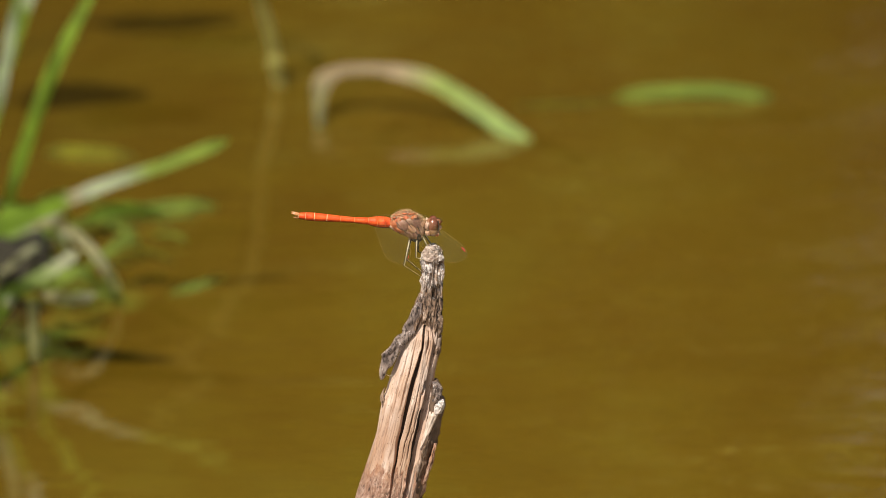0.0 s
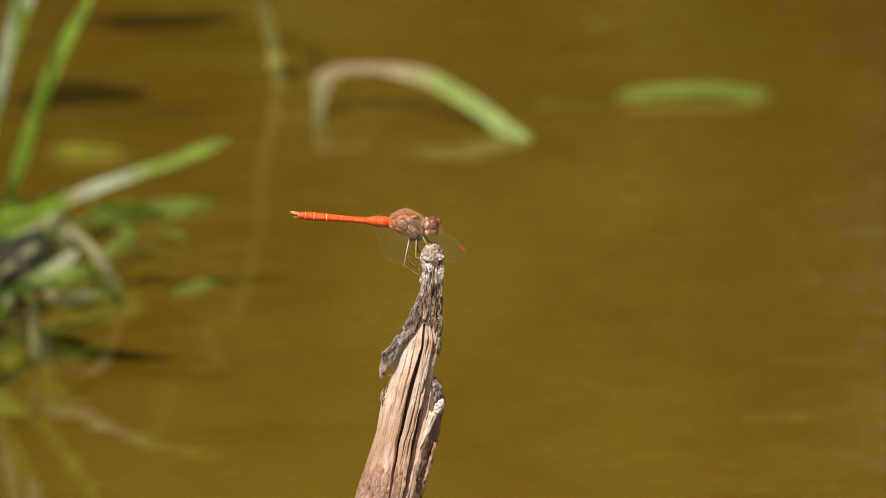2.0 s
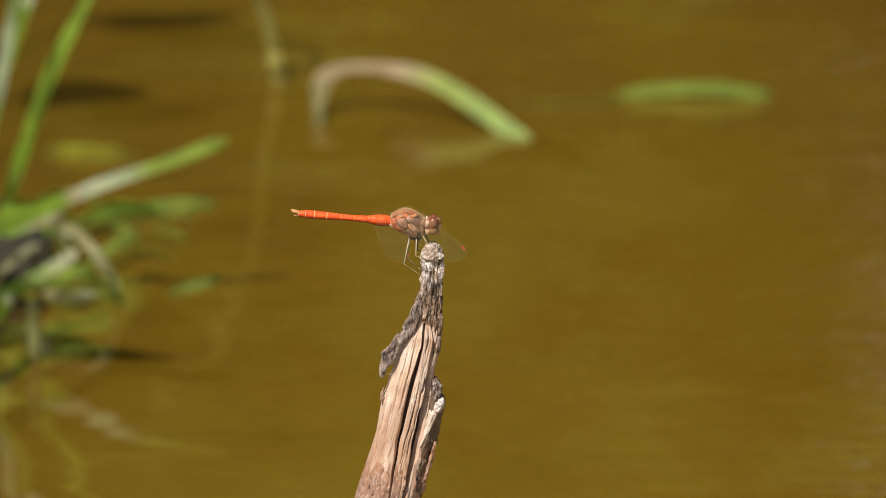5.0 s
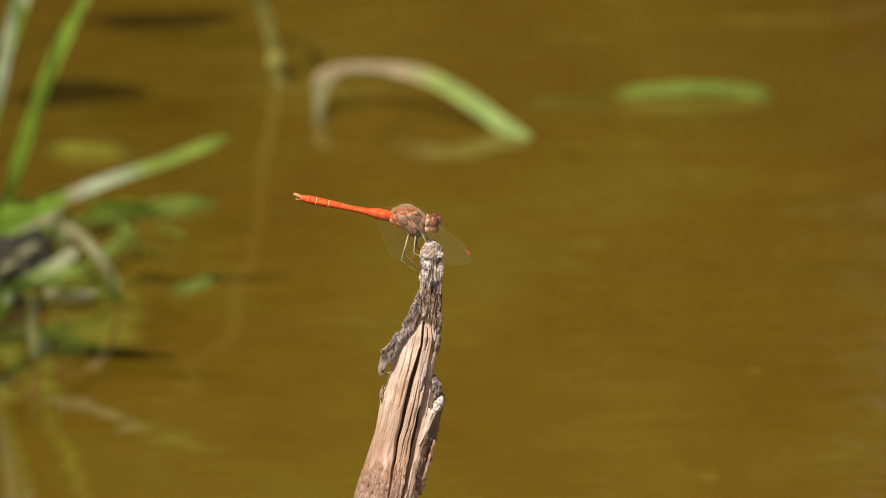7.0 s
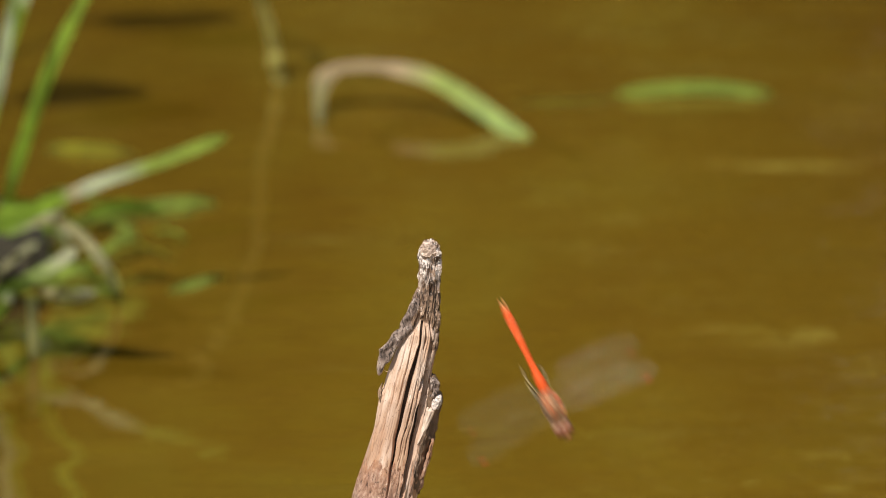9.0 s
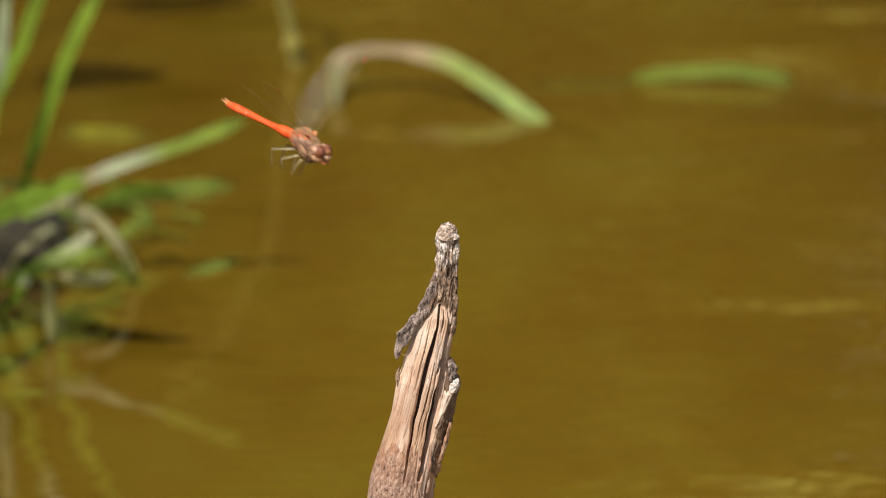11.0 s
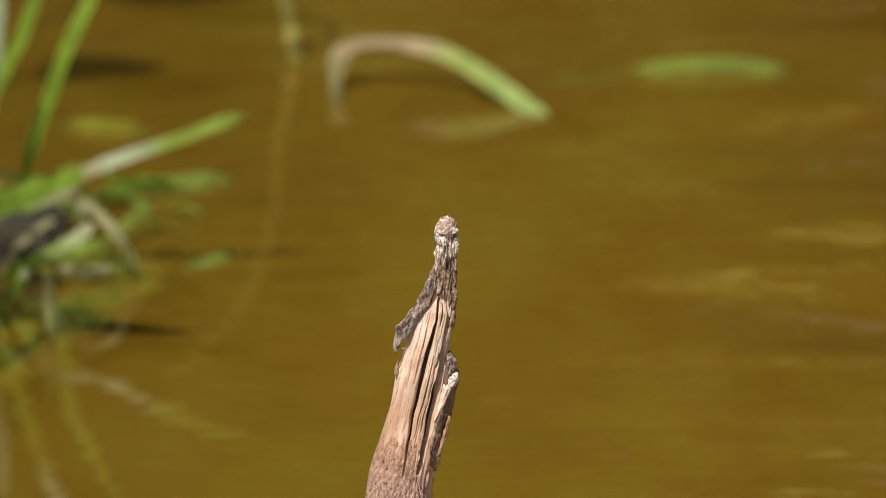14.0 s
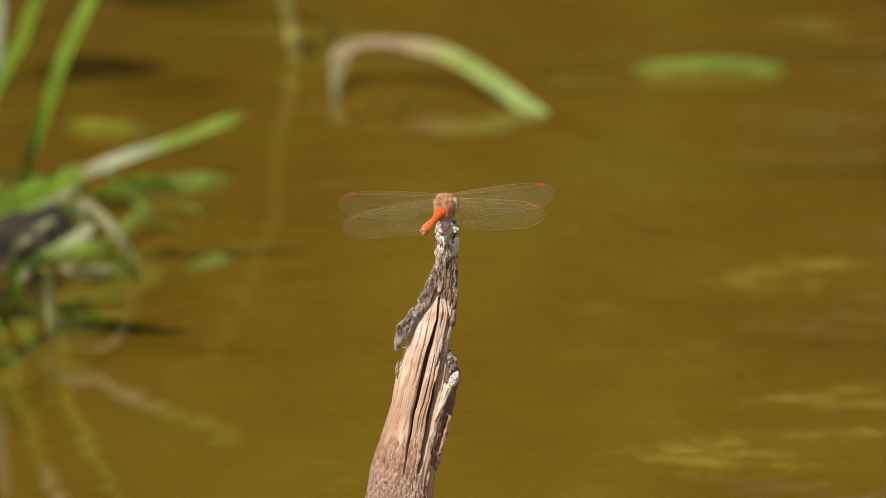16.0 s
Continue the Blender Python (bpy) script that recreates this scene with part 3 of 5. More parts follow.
def stub_point(z, a, out=0.0, splits=True):
    """On the stub's face at height z; a = 0 towards the near bank, 90 degrees towards +x."""
    mid, half = stretch(STUB_ROWS, -z)
    x0 = mid + half * math.sin(a)
    r = half + out
    grain = math.sin(a) * 0.0066  # the grain runs with the branch
    ribbed = 0.35 + 0.9 * min(1.0, max(0.0, math.sin(a) * 2.0 + 0.35))  # the slab on one side split smoother than the rest
    flute = 0.00022 * noise.noise((grain * 700, z * 10, math.cos(a) * 3)) + ribbed * (0.00013 * noise.noise((grain * 2200, z * 16, 7)) + 0.00009 * noise.noise((grain * 5200, z * 40, 9))) + 0.00005 * noise.noise((x0 * 3000, z * 2200, 4))
    r += flute * min(1.0, half / 0.006) + 0.0006 * noise.noise((math.sin(a) * 2, math.cos(a) * 2, z * 55))
    if splits and math.cos(a) > 0:
        for rows in SPLITS:
            if rows[0][0] <= -z <= rows[-1][0]:
                xs, w, d = stretch(rows, -z)
                xs += 0.0003 * noise.noise((z * 210, xs * 10, 1))
                r -= 2.0 * d * math.exp(-((x0 - xs) / (0.85 * w)) ** 6)
        r = max(r, 0.18 * half)
    return Vector((mid + r * math.sin(a), -r * math.cos(a) * 0.95, z))


def front_of(x, z):
    mid, half = stretch(STUB_ROWS, -z)
    return stub_point(z, math.asin(max(-1, min(1, (x - mid) / half))))


def angles(n_front=170, n_back=50):
    return [math.pi * (i / n_front - 0.5) for i in range(n_front)] + [math.pi * (0.5 + i / n_back) for i in range(n_back)]


def stub_core():
    around = angles()
    top, low, foot = 0.15127, 0.08433, -0.056
    zs = [top + (low - top) * i / 230 for i in range(231)] + [low - 0.0003 + (foot - low) * (i / 60) for i in range(61)]
    # under the bark the wood is thinner
    thin = [-0.0011 * min(1.0, max(0.0, (z - 0.12773) / 0.003)) for z in zs]
    verts = [stub_point(z, a, t) for z, t in zip(zs, thin) for a in around]
    n = len(around)
    faces = [(j * n + i, (j + 1) * n + i, (j + 1) * n + (i + 1) % n, j * n + (i + 1) % n) for j in range(len(zs) - 1) for i in range(n)]
    faces += [tuple(range(n)), tuple(reversed(range((len(zs) - 1) * n, len(zs) * n)))]
    return mesh_of("heartwood", verts, faces, WOOD)


def shade_core():
    """A dark core added inside; its colour puts shade into the splits."""
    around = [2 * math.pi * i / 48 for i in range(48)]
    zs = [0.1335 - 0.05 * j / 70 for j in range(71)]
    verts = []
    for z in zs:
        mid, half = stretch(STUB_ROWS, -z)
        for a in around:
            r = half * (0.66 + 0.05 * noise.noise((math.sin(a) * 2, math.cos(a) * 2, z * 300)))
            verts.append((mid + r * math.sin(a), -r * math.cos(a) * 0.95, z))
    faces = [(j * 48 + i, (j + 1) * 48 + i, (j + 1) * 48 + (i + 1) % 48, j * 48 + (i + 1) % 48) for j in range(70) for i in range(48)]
    return mesh_of("pith", verts, faces + [tuple(range(48)), tuple(reversed(range(70 * 48, 71 * 48)))], SPLIT_SHADE)


def bark_sleeve(top, foot, thick, rows, mat, rough, cap=False):
    """Bark round the stub between the heights top(a) and foot(a), lumpy, with a ragged rim."""
    around = angles(170, 40)
    n, verts = len(around), []
    for j in range(rows + 1):
        s = j / rows
        for a in around:
            z0, z1 = top(a), foot(a)
            z = z0 + (z1 - z0) * s
            p = stub_point(z, a, 0, splits=False)
            k = noise.noise((p.x * 420, p.y * 420, z * 260)) + 0.7 * noise.noise((p.x * 1100, p.y * 1100, z * 600)) + 0.35 * noise.noise((p.x * 2600, p.y * 2600, z * 1700))
            furrow = abs(noise.noise((math.sin(a) * 4.4 + z * 40, math.cos(a) * 4.4, z * 75))) + 0.5 * abs(noise.noise((math.sin(a) * 11, math.cos(a) * 11, z * 330)))
            if cap:  # long crevices between the ridges
                split = max(0.0, 1 - abs(noise.noise((math.sin(a) * 4.6 + z * 60, math.cos(a) * 4.6, z * 170))) / 0.12)
                k += 1.3 * noise.noise((p.x * 260, p.y * 260, z * 300)) - 3.4 * split * (0.55 + 0.9 * noise.noise((math.sin(a) * 3, 5, z * 210)))
            edge = min(1.0, (1 - s) * 14) if cap else min(1.0, s * 16, (1 - s) * 14 + 0.4)
            side = 0.0 if cap else min(1.0, max(0.0, math.sin(a) * 2.2 - 0.3)) * (math.cos(a) > 0)
            deep = side * (0.0019 * noise.noise((math.sin(a) * 9 + z * 90, 3, z * 130)) + 0.0010 * noise.noise((math.sin(a) * 22, 8, z * 420)) - 0.0005)
            verts.append(stub_point(z, a, deep * edge + (thick * (0.45 + 1.6 * furrow) + rough * k) * edge - 0.0001 * (1 - edge) - (0.0004 if cap else 0.0), splits=not cap))
    faces = [(j * n + i, (j + 1) * n + i, (j + 1) * n + (i + 1) % n, j * n + (i + 1) % n) for j in range(rows) for i in range(n)]
    if cap:
        mid = sum((Vector(v) for v in verts[:n]), Vector()) / n
        for ring, (w, up) in enumerate(((0.8, 0.0007), (0.55, 0.0010), (0.28, 0.0009), (0.02, 0.0007))):
            o = len(verts)
            for i in range(n):
                p = mid + (Vector(verts[i]) - mid) * w
                p.z += up + 0.0004 * noise.noise((p.x * 900, p.y * 900, 3))
                verts.append(p)
            last = 0 if ring == 0 else o - n
            faces += [(o + i, last + i, last + (i + 1) % n, o + (i + 1) % n) for i in range(n)]
    return mesh_of("bark", verts, faces, mat)


def rugged(me, amount, scale):
    for v in me.vertices:
        n3 = noise.noise_vector(v.co * scale)
        v.co += n3 * amount
    return me


branch = tagged(new("branch_stub"), "broken dead branch stub of split wood and grey bark", "branch")
part("heartwood", stub_core(), branch, "dry split tan wood")
part("pith", shade_core(), branch, "dark core standing in for shade inside the splits")


def top_foot(a):
    a = (a + math.pi) % (2 * math.pi) - math.pi
    drop = 0.0105 * min(1.0, max(0.0, (a - 0.55) / 0.4)) + 0.0060 * min(1.0, max(0.0, (-a - 0.35) / 0.4))
    zs = 0.13233 - drop + 0.0016 * noise.noise((math.sin(a) * 5, math.cos(a) * 5, 0)) + 0.0018 * noise.noise((a * 7, 1, 0)) + 0.0007 * noise.noise((a * 24, 2, 0))
    return zs


part("bark", bark_sleeve(lambda a: 0.15027 + 0.0003 * math.sin(a * 3), top_foot, 0.00045, 230, BARK, 0.00040, cap=True), branch, "rough weathered grey bark")
part("lower_bark", bark_sleeve(lambda a: 0.0982 + 0.0022 * noise.noise((math.sin(a) * 6, math.cos(a) * 6, 4)), lambda a: -0.055, 0.0003, 300, RUST_BARK, 0.00020), branch, "reddish brown bark")


def face_line(rows, y):
    return [Vector((x, y, z)) for x, z in rows]


def plate(name, rows, y, deep, mat, rug, label="", scale=700, lean=0.0, ridge=0.0):
    """A rough slab with the outline rows (left x, z, right x, z), its middle at y."""
    rows = [(-(a[1] + a[3]) / 2, (a[0] + a[2]) / 2, (a[2] - a[0]) / 2) for a in rows]
    verts, n, m = [], 36, 80
    z0, z1 = rows[0][0], rows[-1][0]
    for j in range(m + 1):
        q = z0 + (z1 - z0) * j / m
        mid, half = stretch(rows, q)
        end = min(1.0, 0.3 + 8 * j / m, 0.3 + 8 * (m - j) / m)
        for k in range(n):
            a = 2 * math.pi * k / n
            r = half * (1 + 0.12 * noise.noise((math.sin(a) * 3, math.cos(a) * 3, q * 160)))
            dent = 1 + 0.35 * noise.noise((math.sin(a) * 5, q * 300, y * 900))
            verts.append(Vector((mid + r * math.sin(a), y + lean * j / m - math.cos(a) * deep * end * dent * (1 - ridge * math.sin(a)), -q)))
    faces = [(j * n + i, (j + 1) * n + i, (j + 1) * n + (i + 1) % n, j * n + (i + 1) % n) for j in range(m) for i in range(n)]
    faces += [tuple(range(n)), tuple(reversed(range(m * n, (m + 1) * n)))]
    return part(name, rugged(mesh_of(name, verts, faces, mat), rug, scale), branch, label)


plate("bark_flake", [(-0.00435, 0.13707, -0.00310, 0.13721), (-0.00546, 0.13477, -0.00338, 0.13491), (-0.00698, 0.13233, -0.00407, 0.13247), (-0.00837, 0.12988, -0.00504, 0.13003), (-0.00962, 0.12787, -0.00615, 0.12773), (-0.01142, 0.12600, -0.00726, 0.12586), (-0.01254, 0.12471, -0.00865, 0.12413), (-0.01282, 0.12269, -0.00976, 0.12241),
                     (-0.01296, 0.12097, -0.01101, 0.12097), (-0.01323, 0.11953, -0.01199, 0.11953), (-0.01337, 0.11823, -0.01296, 0.11838)], -0.0030, 0.0008, DARK_BARK, 0.0011, "peeling flake of dark grey bark", 330)
plate("cut_face", [(-0.00199, 0.15099, 0.00023, 0.15113), (-0.00268, 0.14998, 0.00120, 0.14998), (-0.00282, 0.14855, 0.00148, 0.14855), (-0.00226, 0.14726, 0.00051, 0.14726)], -0.0016, 0.0016, END_GRAIN, 0.0003, "pale weathered end grain", 1300)
plate("bark_knob", [(0.00092, 0.14912, 0.00175, 0.14912), (0.00106, 0.14841, 0.00245, 0.14841), (0.00120, 0.14769, 0.00203, 0.14769)], -0.0020, 0.0010, PALE_BARK, 0.0003, "small pale knob of bark", 900)
thread = face_line([(-0.01268, 0.11809), (-0.01185, 0.11895), (-0.01102, 0.11852), (-0.01004, 0.11881)], -0.0030)
v, f, u = tube(curve_through(thread, 6), [0.00006] * 19, 5)
part("bast_thread", mesh_of("bast_thread", v, f, FRESH), branch, "loose pale thread of bast")
chip = face_line([(-0.01227, 0.10945), (-0.01255, 0.11190), (-0.01269, 0.11334), (-0.01199, 0.11564)], -0.0020)
me = mesh_of("bark_chip", *tube(curve_through(chip, 6), [r * 0.001 for r in np.interp(np.linspace(0, 3, 19), range(4), [0.25, 0.6, 0.5, 0.05])], 10, 0.7)[:2], BARK)
part("bark_chip", rugged(me, 0.00012, 900), branch)

# the torn side piece: left x, z, right x, z
SIDE = [(-0.00005, 0.11694, 0.00106, 0.11723), (-0.00019, 0.11579, 0.00175, 0.11579), (-0.00047, 0.11406, 0.00161, 0.11406), (-0.00116, 0.11190, 0.00272, 0.11204), (-0.00158, 0.10974, 0.00259, 0.11032),
        (-0.00200, 0.10758, 0.00189, 0.10758), (-0.00255, 0.10397, 0.00134, 0.10397), (-0.00367, 0.09892, 0.00022, 0.09892), (-0.00534, 0.09242, -0.00158, 0.09243), (-0.00645, 0.08665, -0.00284, 0.08665)]


plate("side_splinter", SIDE, -0.0012, 0.0032, SPLINTER, 0.00035, "torn splinter of grey-brown wood", 800, ridge=0.5)
plate("bark_knob", [(-0.00019, 0.11723, 0.00106, 0.11737), (-0.00033, 0.11579, 0.00175, 0.11579), (-0.00019, 0.11406, 0.00161, 0.11406), (-0.00033, 0.11233, 0.00175, 0.11262)], -0.0042, 0.0012, DARK_BARK, 0.0006, "grey bark on the splinter's end")
plate("torn_fibre", [(0.00134, 0.11291, 0.00245, 0.11305), (0.00036, 0.11190, 0.00272, 0.11219), (0.00023, 0.11075, 0.00259, 0.11046), (-0.00033, 0.10959, 0.00161, 0.10931)], -0.0046, 0.0010, PALE_BARK, 0.0004, "pale freshly torn wood")
plate("torn_fibre", [(-0.00116, 0.10959, 0.00120, 0.11017), (-0.00190, 0.10685, 0.00020, 0.10729), (-0.00287, 0.10325, -0.00150, 0.10368), (-0.00372, 0.10030, -0.00330, 0.10030)], -0.0047, 0.0009, FRESH, 0.0002, "pale freshly torn wood")
plate("torn_fibre", [(-0.00130, 0.10600, -0.00060, 0.10640), (-0.00270, 0.10150, -0.00170, 0.10180), (-0.00420, 0.09650, -0.00310, 0.09650), (-0.00560, 0.09100, -0.00470, 0.09100)], -0.0042, 0.0009, WOOD, 0.0003, "stained strand of torn wood")
plate("torn_fibre", [(0.00008, 0.10138, 0.00078, 0.10195), (-0.00131, 0.09676, -0.00005, 0.09748), (-0.00284, 0.09127, -0.00200, 0.09127)], -0.0040, 0.0009, RUST_BARK, 0.0002)

# raised strands of grain on the split face
STRANDS = [((-0.00199, 0.12557), (-0.00477, 0.11262), (-0.00839, 0.09820), 0.2), ((-0.00088, 0.12413), (-0.00311, 0.11406), (-0.00700, 0.09820), 0.22), ((-0.00130, 0.12845), (-0.00227, 0.11982), (-0.00547, 0.10685), 0.18),
           ((0.00078, 0.12989), (-0.00005, 0.12270), (-0.00200, 0.11406), 0.2), ((-0.00352, 0.11262), (-0.00547, 0.10541), (-0.00812, 0.09531), 0.16)]
for a, b, c, w in STRANDS:
    pts = curve_through([Vector((p[0], 0, p[1])) for p in (a, b, c)], 24)
    line = [front_of(p.x, p.z) + Vector((0, 0.0001, 0)) for p in pts]
    rad = [w * 0.001 * (0.25 + 0.9 * math.sin(math.pi * min(0.97, max(0.03, i / (len(line) - 1)))) * (1 + 0.3 * noise.noise((i * 0.3, w * 50, 0)))) for i in range(len(line))]
    part("strand", mesh_of("strand", *tube(line, rad, 7, 0.8)[:2], WOOD), branch)


# ---- grass blades and reeds ----
def blade_mesh(points, width, mat, fold=0.18, steps=10, turn=0.0, tip=0.25, neck=0.0, upright=False):
    """A folded blade along a line; it broadens from its foot and runs out to a point."""
    line = curve_through(points, steps)
    n, verts, faces, uvs = len(line), [], [], []
    for i, p in enumerate(line):
        s = i / (n - 1)
        d = (line[min(i + 1, n - 1)] - line[max(i - 1, 0)]).normalized()
        facing = Vector((0, -0.85, 0.5))
        flat = 0.0
        if upright:  # the outer half stands on its edge, the bow before it lies flat
            flat = min(1.0, max(0.0, (s - 0.2) / 0.1)) * min(1.0, max(0.0, (0.64 - s) / 0.14))
            facing = facing.lerp(Vector((0, -0.95, 0.25)), min(1.0, max(0.0, (s - 0.45) / 0.2))).lerp(Vector((0, -0.22, 1)), flat)
        side = d.cross(facing)
        side = side.normalized() if side.length > 0.05 else Vector((1, 0, 0))
        side = Matrix.Rotation(radians(turn * s), 3, d) @ side
        up = side.cross(d)
        w = width * 0.42 * min(1.0, 0.45 + 2.2 * s) * min(1.0, ((1 - s) / tip) ** 0.6 + 0.02) * (1 + 0.06 * noise.noise((s * 9, width * 900, 0))) * (1 + 0.62 * flat)
        if neck:  # a thin stalk that broadens only far out
            w *= neck + (1 - neck) * min(1.0, max(0.0, (s - 0.5) / 0.2))
        for q in (-1, -0.5, 0, 0.5, 1):
            verts.append(p + side * (w * q) + up * (fold * w * abs(q)))
            uvs.append(((q + 1) / 2, s))
    for i in range(n - 1):
        o, e = i * 5, (i + 1) * 5
        faces += [(o + q, o + q + 1, e + q + 1, e + q) for q in range(4)]
    rib = [line[i] - Vector((0, 0, 0.0001)) for i in range(0, n, 2)]
    ribs = tube(rib, [width * 0.06 * (1 - 0.85 * i / (len(rib) - 1)) for i in range(len(rib))], 6)
    return mesh_of("blade", verts, faces, mat, uvs), mesh_of("midrib", ribs[0], ribs[1], mat, ribs[2])


def blade(name, points, width, mat, label, category="grass", group="", **more):
    """A blade of its own, its origin at its foot."""
    foot = Vector(points[0])
    sheet_mesh, rib_mesh = blade_mesh([Vector(p) - foot for p in points], width, mat, **more)
    ob = tagged(new(name), label, category, group)
    part("leaf_sheet", sheet_mesh, ob)
    part("midrib", rib_mesh, ob)
    ob.location = foot
    return ob


TUFT = "grass blades of the tuft"
tall_blade = blade("grass_blade", [(-0.1240, 0.5655, -0.0030), (-0.1190, 0.5553, 0.0169), (-0.1169, 0.5553, 0.0243), (-0.1142, 0.5553, 0.0325), (-0.1114, 0.5553, 0.0406), (-0.1085, 0.5553, 0.0488), (-0.1050, 0.5553, 0.0570), (-0.1010, 0.5553, 0.0651), (-0.0967, 0.5553, 0.0732), (-0.0899, 0.5553, 0.0854)],
                   0.0048, LEAF_GREEN, "tall fresh green grass blade rising from the water", group=TUFT)
tall_blade_two = blade("grass_blade", [(-0.1420, 0.5690, -0.0030), (-0.1330, 0.5580, 0.0252), (-0.1285, 0.5580, 0.0367), (-0.1240, 0.5580, 0.0465), (-0.1204, 0.5580, 0.0530), (-0.1182, 0.5580, 0.0595), (-0.1159, 0.5580, 0.0660), (-0.1137, 0.5580, 0.0726), (-0.1097, 0.5580, 0.0815), (-0.1057, 0.5580, 0.0904), (-0.1010, 0.5580, 0.1000), (-0.0960, 0.5580, 0.1090)],
                       0.0046, LEAF_HIGH_WHITE, "tall green grass blade with a bleached end", group=TUFT)
bleached_blade = blade("grass_blade", [(-0.1365, 0.5450, -0.0030), (-0.1338, 0.5400, 0.0157), (-0.1308, 0.5400, 0.0287), (-0.1286, 0.5400, 0.0402), (-0.1270, 0.5400, 0.0515), (-0.1260, 0.5400, 0.0629), (-0.1254, 0.5400, 0.0743), (-0.1245, 0.5400, 0.0900)],
                       0.0042, LEAF_WHITE, "tall grass blade, bleached nearly white high up", group=TUFT)
pale_blade = blade("grass_blade", [(-0.1360, 0.5352, -0.0030), (-0.1272, 0.5050, 0.0165), (-0.1146, 0.5046, 0.0227), (-0.1036, 0.5054, 0.0277), (-0.0910, 0.5029, 0.0337), (-0.0751, 0.5005, 0.0397), (-0.0566, 0.5022, 0.0467)],
                   0.0047, LEAF_PALE, "pale green arching grass blade", group=TUFT, tip=0.05)
blade("grass_blade", [(-0.1123, 0.5187, 0.0180), (-0.1034, 0.5069, 0.0205), (-0.0961, 0.4963, 0.0180), (-0.0909, 0.4927, 0.0120), (-0.0882, 0.4982, 0.0050), (-0.0875, 0.5059, 0.0000)], 0.0034, LEAF_STRAW,
      "withered straw-coloured blade bent into the water", group=TUFT)
blade("grass_blade", [(-0.1314, 0.4960, -0.0030), (-0.1196, 0.4665, 0.0110), (-0.1102, 0.4646, 0.0165), (-0.1033, 0.4678, 0.0200), (-0.0982, 0.4734, 0.0225)], 0.0046, LEAF_TIP,
      "short green grass blade with a bleached end", group=TUFT, tip=0.12)
blade("grass_blade", [(-0.1312, 0.5435, -0.0020), (-0.1212, 0.5285, 0.0110), (-0.1132, 0.5238, 0.0160), (-0.1029, 0.5234, 0.0200)], 0.0040, LEAF_TIP, "light green blade under the arching one", group=TUFT)
blade("grass_blade", [(-0.1335, 0.5679, -0.0020), (-0.1247, 0.5400, 0.0120), (-0.1182, 0.5342, 0.0160), (-0.1115, 0.5309, 0.0190)], 0.0044, LEAF_GREEN, "fresh green grass blade in the tuft", group=TUFT)
blade("grass_blade", [(-0.1070, 0.4897, 0.0060), (-0.1030, 0.4880, 0.0110), (-0.0976, 0.4903, 0.0120), (-0.0935, 0.4955, 0.0080)], 0.0044, LEAF_LIME, "yellow-green blade lying over the water", group=TUFT)
blade("grass_blade", [(-0.1082, 0.4787, 0.0090), (-0.1034, 0.4708, 0.0100), (-0.0981, 0.4764, 0.0080), (-0.0936, 0.4861, 0.0070)], 0.0042, LEAF_STRAW, "withered pale blade lying on the tuft", group=TUFT)
blade("grass_blade", [(-0.1260, 0.4717, -0.0020), (-0.1195, 0.4623, 0.0070), (-0.1167, 0.4617, 0.0120), (-0.1160, 0.4617, 0.0160)], 0.0034, LEAF_PALE, "short pale upright blade in the tuft", group=TUFT)
blade("grass_blade", [(-0.0976, 0.5249, 0.0030), (-0.0922, 0.5319, 0.0060), (-0.0876, 0.5404, 0.0070), (-0.0823, 0.5528, 0.0050)], 0.0030, LEAF_LIME, "yellow-green blade end over the water", group=TUFT)
blade("grass_blade", [(-0.1251, 0.4953, -0.0020), (-0.1211, 0.4943, 0.0080), (-0.1175, 0.5049, 0.0100), (-0.1116, 0.5194, 0.0110), (-0.1056, 0.5329, 0.0090)], 0.0026, LEAF_STRAW, "thin withered blade in the tuft", group=TUFT)
blade("grass_blade", [(-0.1065, 0.5720, 0.0010), (-0.0957, 0.5880, 0.0012), (-0.0831, 0.5974, 0.0010), (-0.0704, 0.6029, 0.0012), (-0.0617, 0.6047, 0.0004)], 0.0046, LEAF_LIME, "green blade sinking under the water", group=TUFT)
blade("grass_blade", [(-0.0984, 0.5656, 0.0060), (-0.0923, 0.5780, 0.0060), (-0.0861, 0.5874, 0.0040), (-0.0766, 0.5915, 0.0016)], 0.0050, LEAF_GREEN, "green blade drooping onto the water", group=TUFT)
blade("grass_blade", [(-0.0918, 0.5529, 0.0012), (-0.0880, 0.5584, 0.0030), (-0.0842, 0.5670, 0.0040)], 0.0030, LEAF_LIME, "small yellow-green blade end at the water", group=TUFT)
rng = random.Random(31)
for i in range(22):  # loose ends lying on the water beside the tuft
    a = Vector((-0.0918, 0.5483, 0.0008)) if i < 14 else Vector((-0.1063, 0.5005, 0.0012))
    a = a + Vector((rng.uniform(-0.012, 0.014), rng.uniform(-0.045, 0.035) * (1.0 if i < 14 else 0.5), 0))
    way, reach = rng.uniform(-0.7, 0.7), rng.uniform(0.008, 0.02)
    b = a + Vector((math.cos(way), math.sin(way) * 2.0, 0)) * reach
    blade("grass_blade", [a, a.lerp(b, 0.4) + Vector((0, 0, 0.0014)), a.lerp(b, 0.75) + Vector((0, 0, 0.0012)), b], rng.uniform(0.0014, 0.0026), rng.choice((LEAF_AWASH, LEAF_AWASH, LEAF_LIME)),
          "thin olive blade end lying on the water", group=TUFT, steps=5)
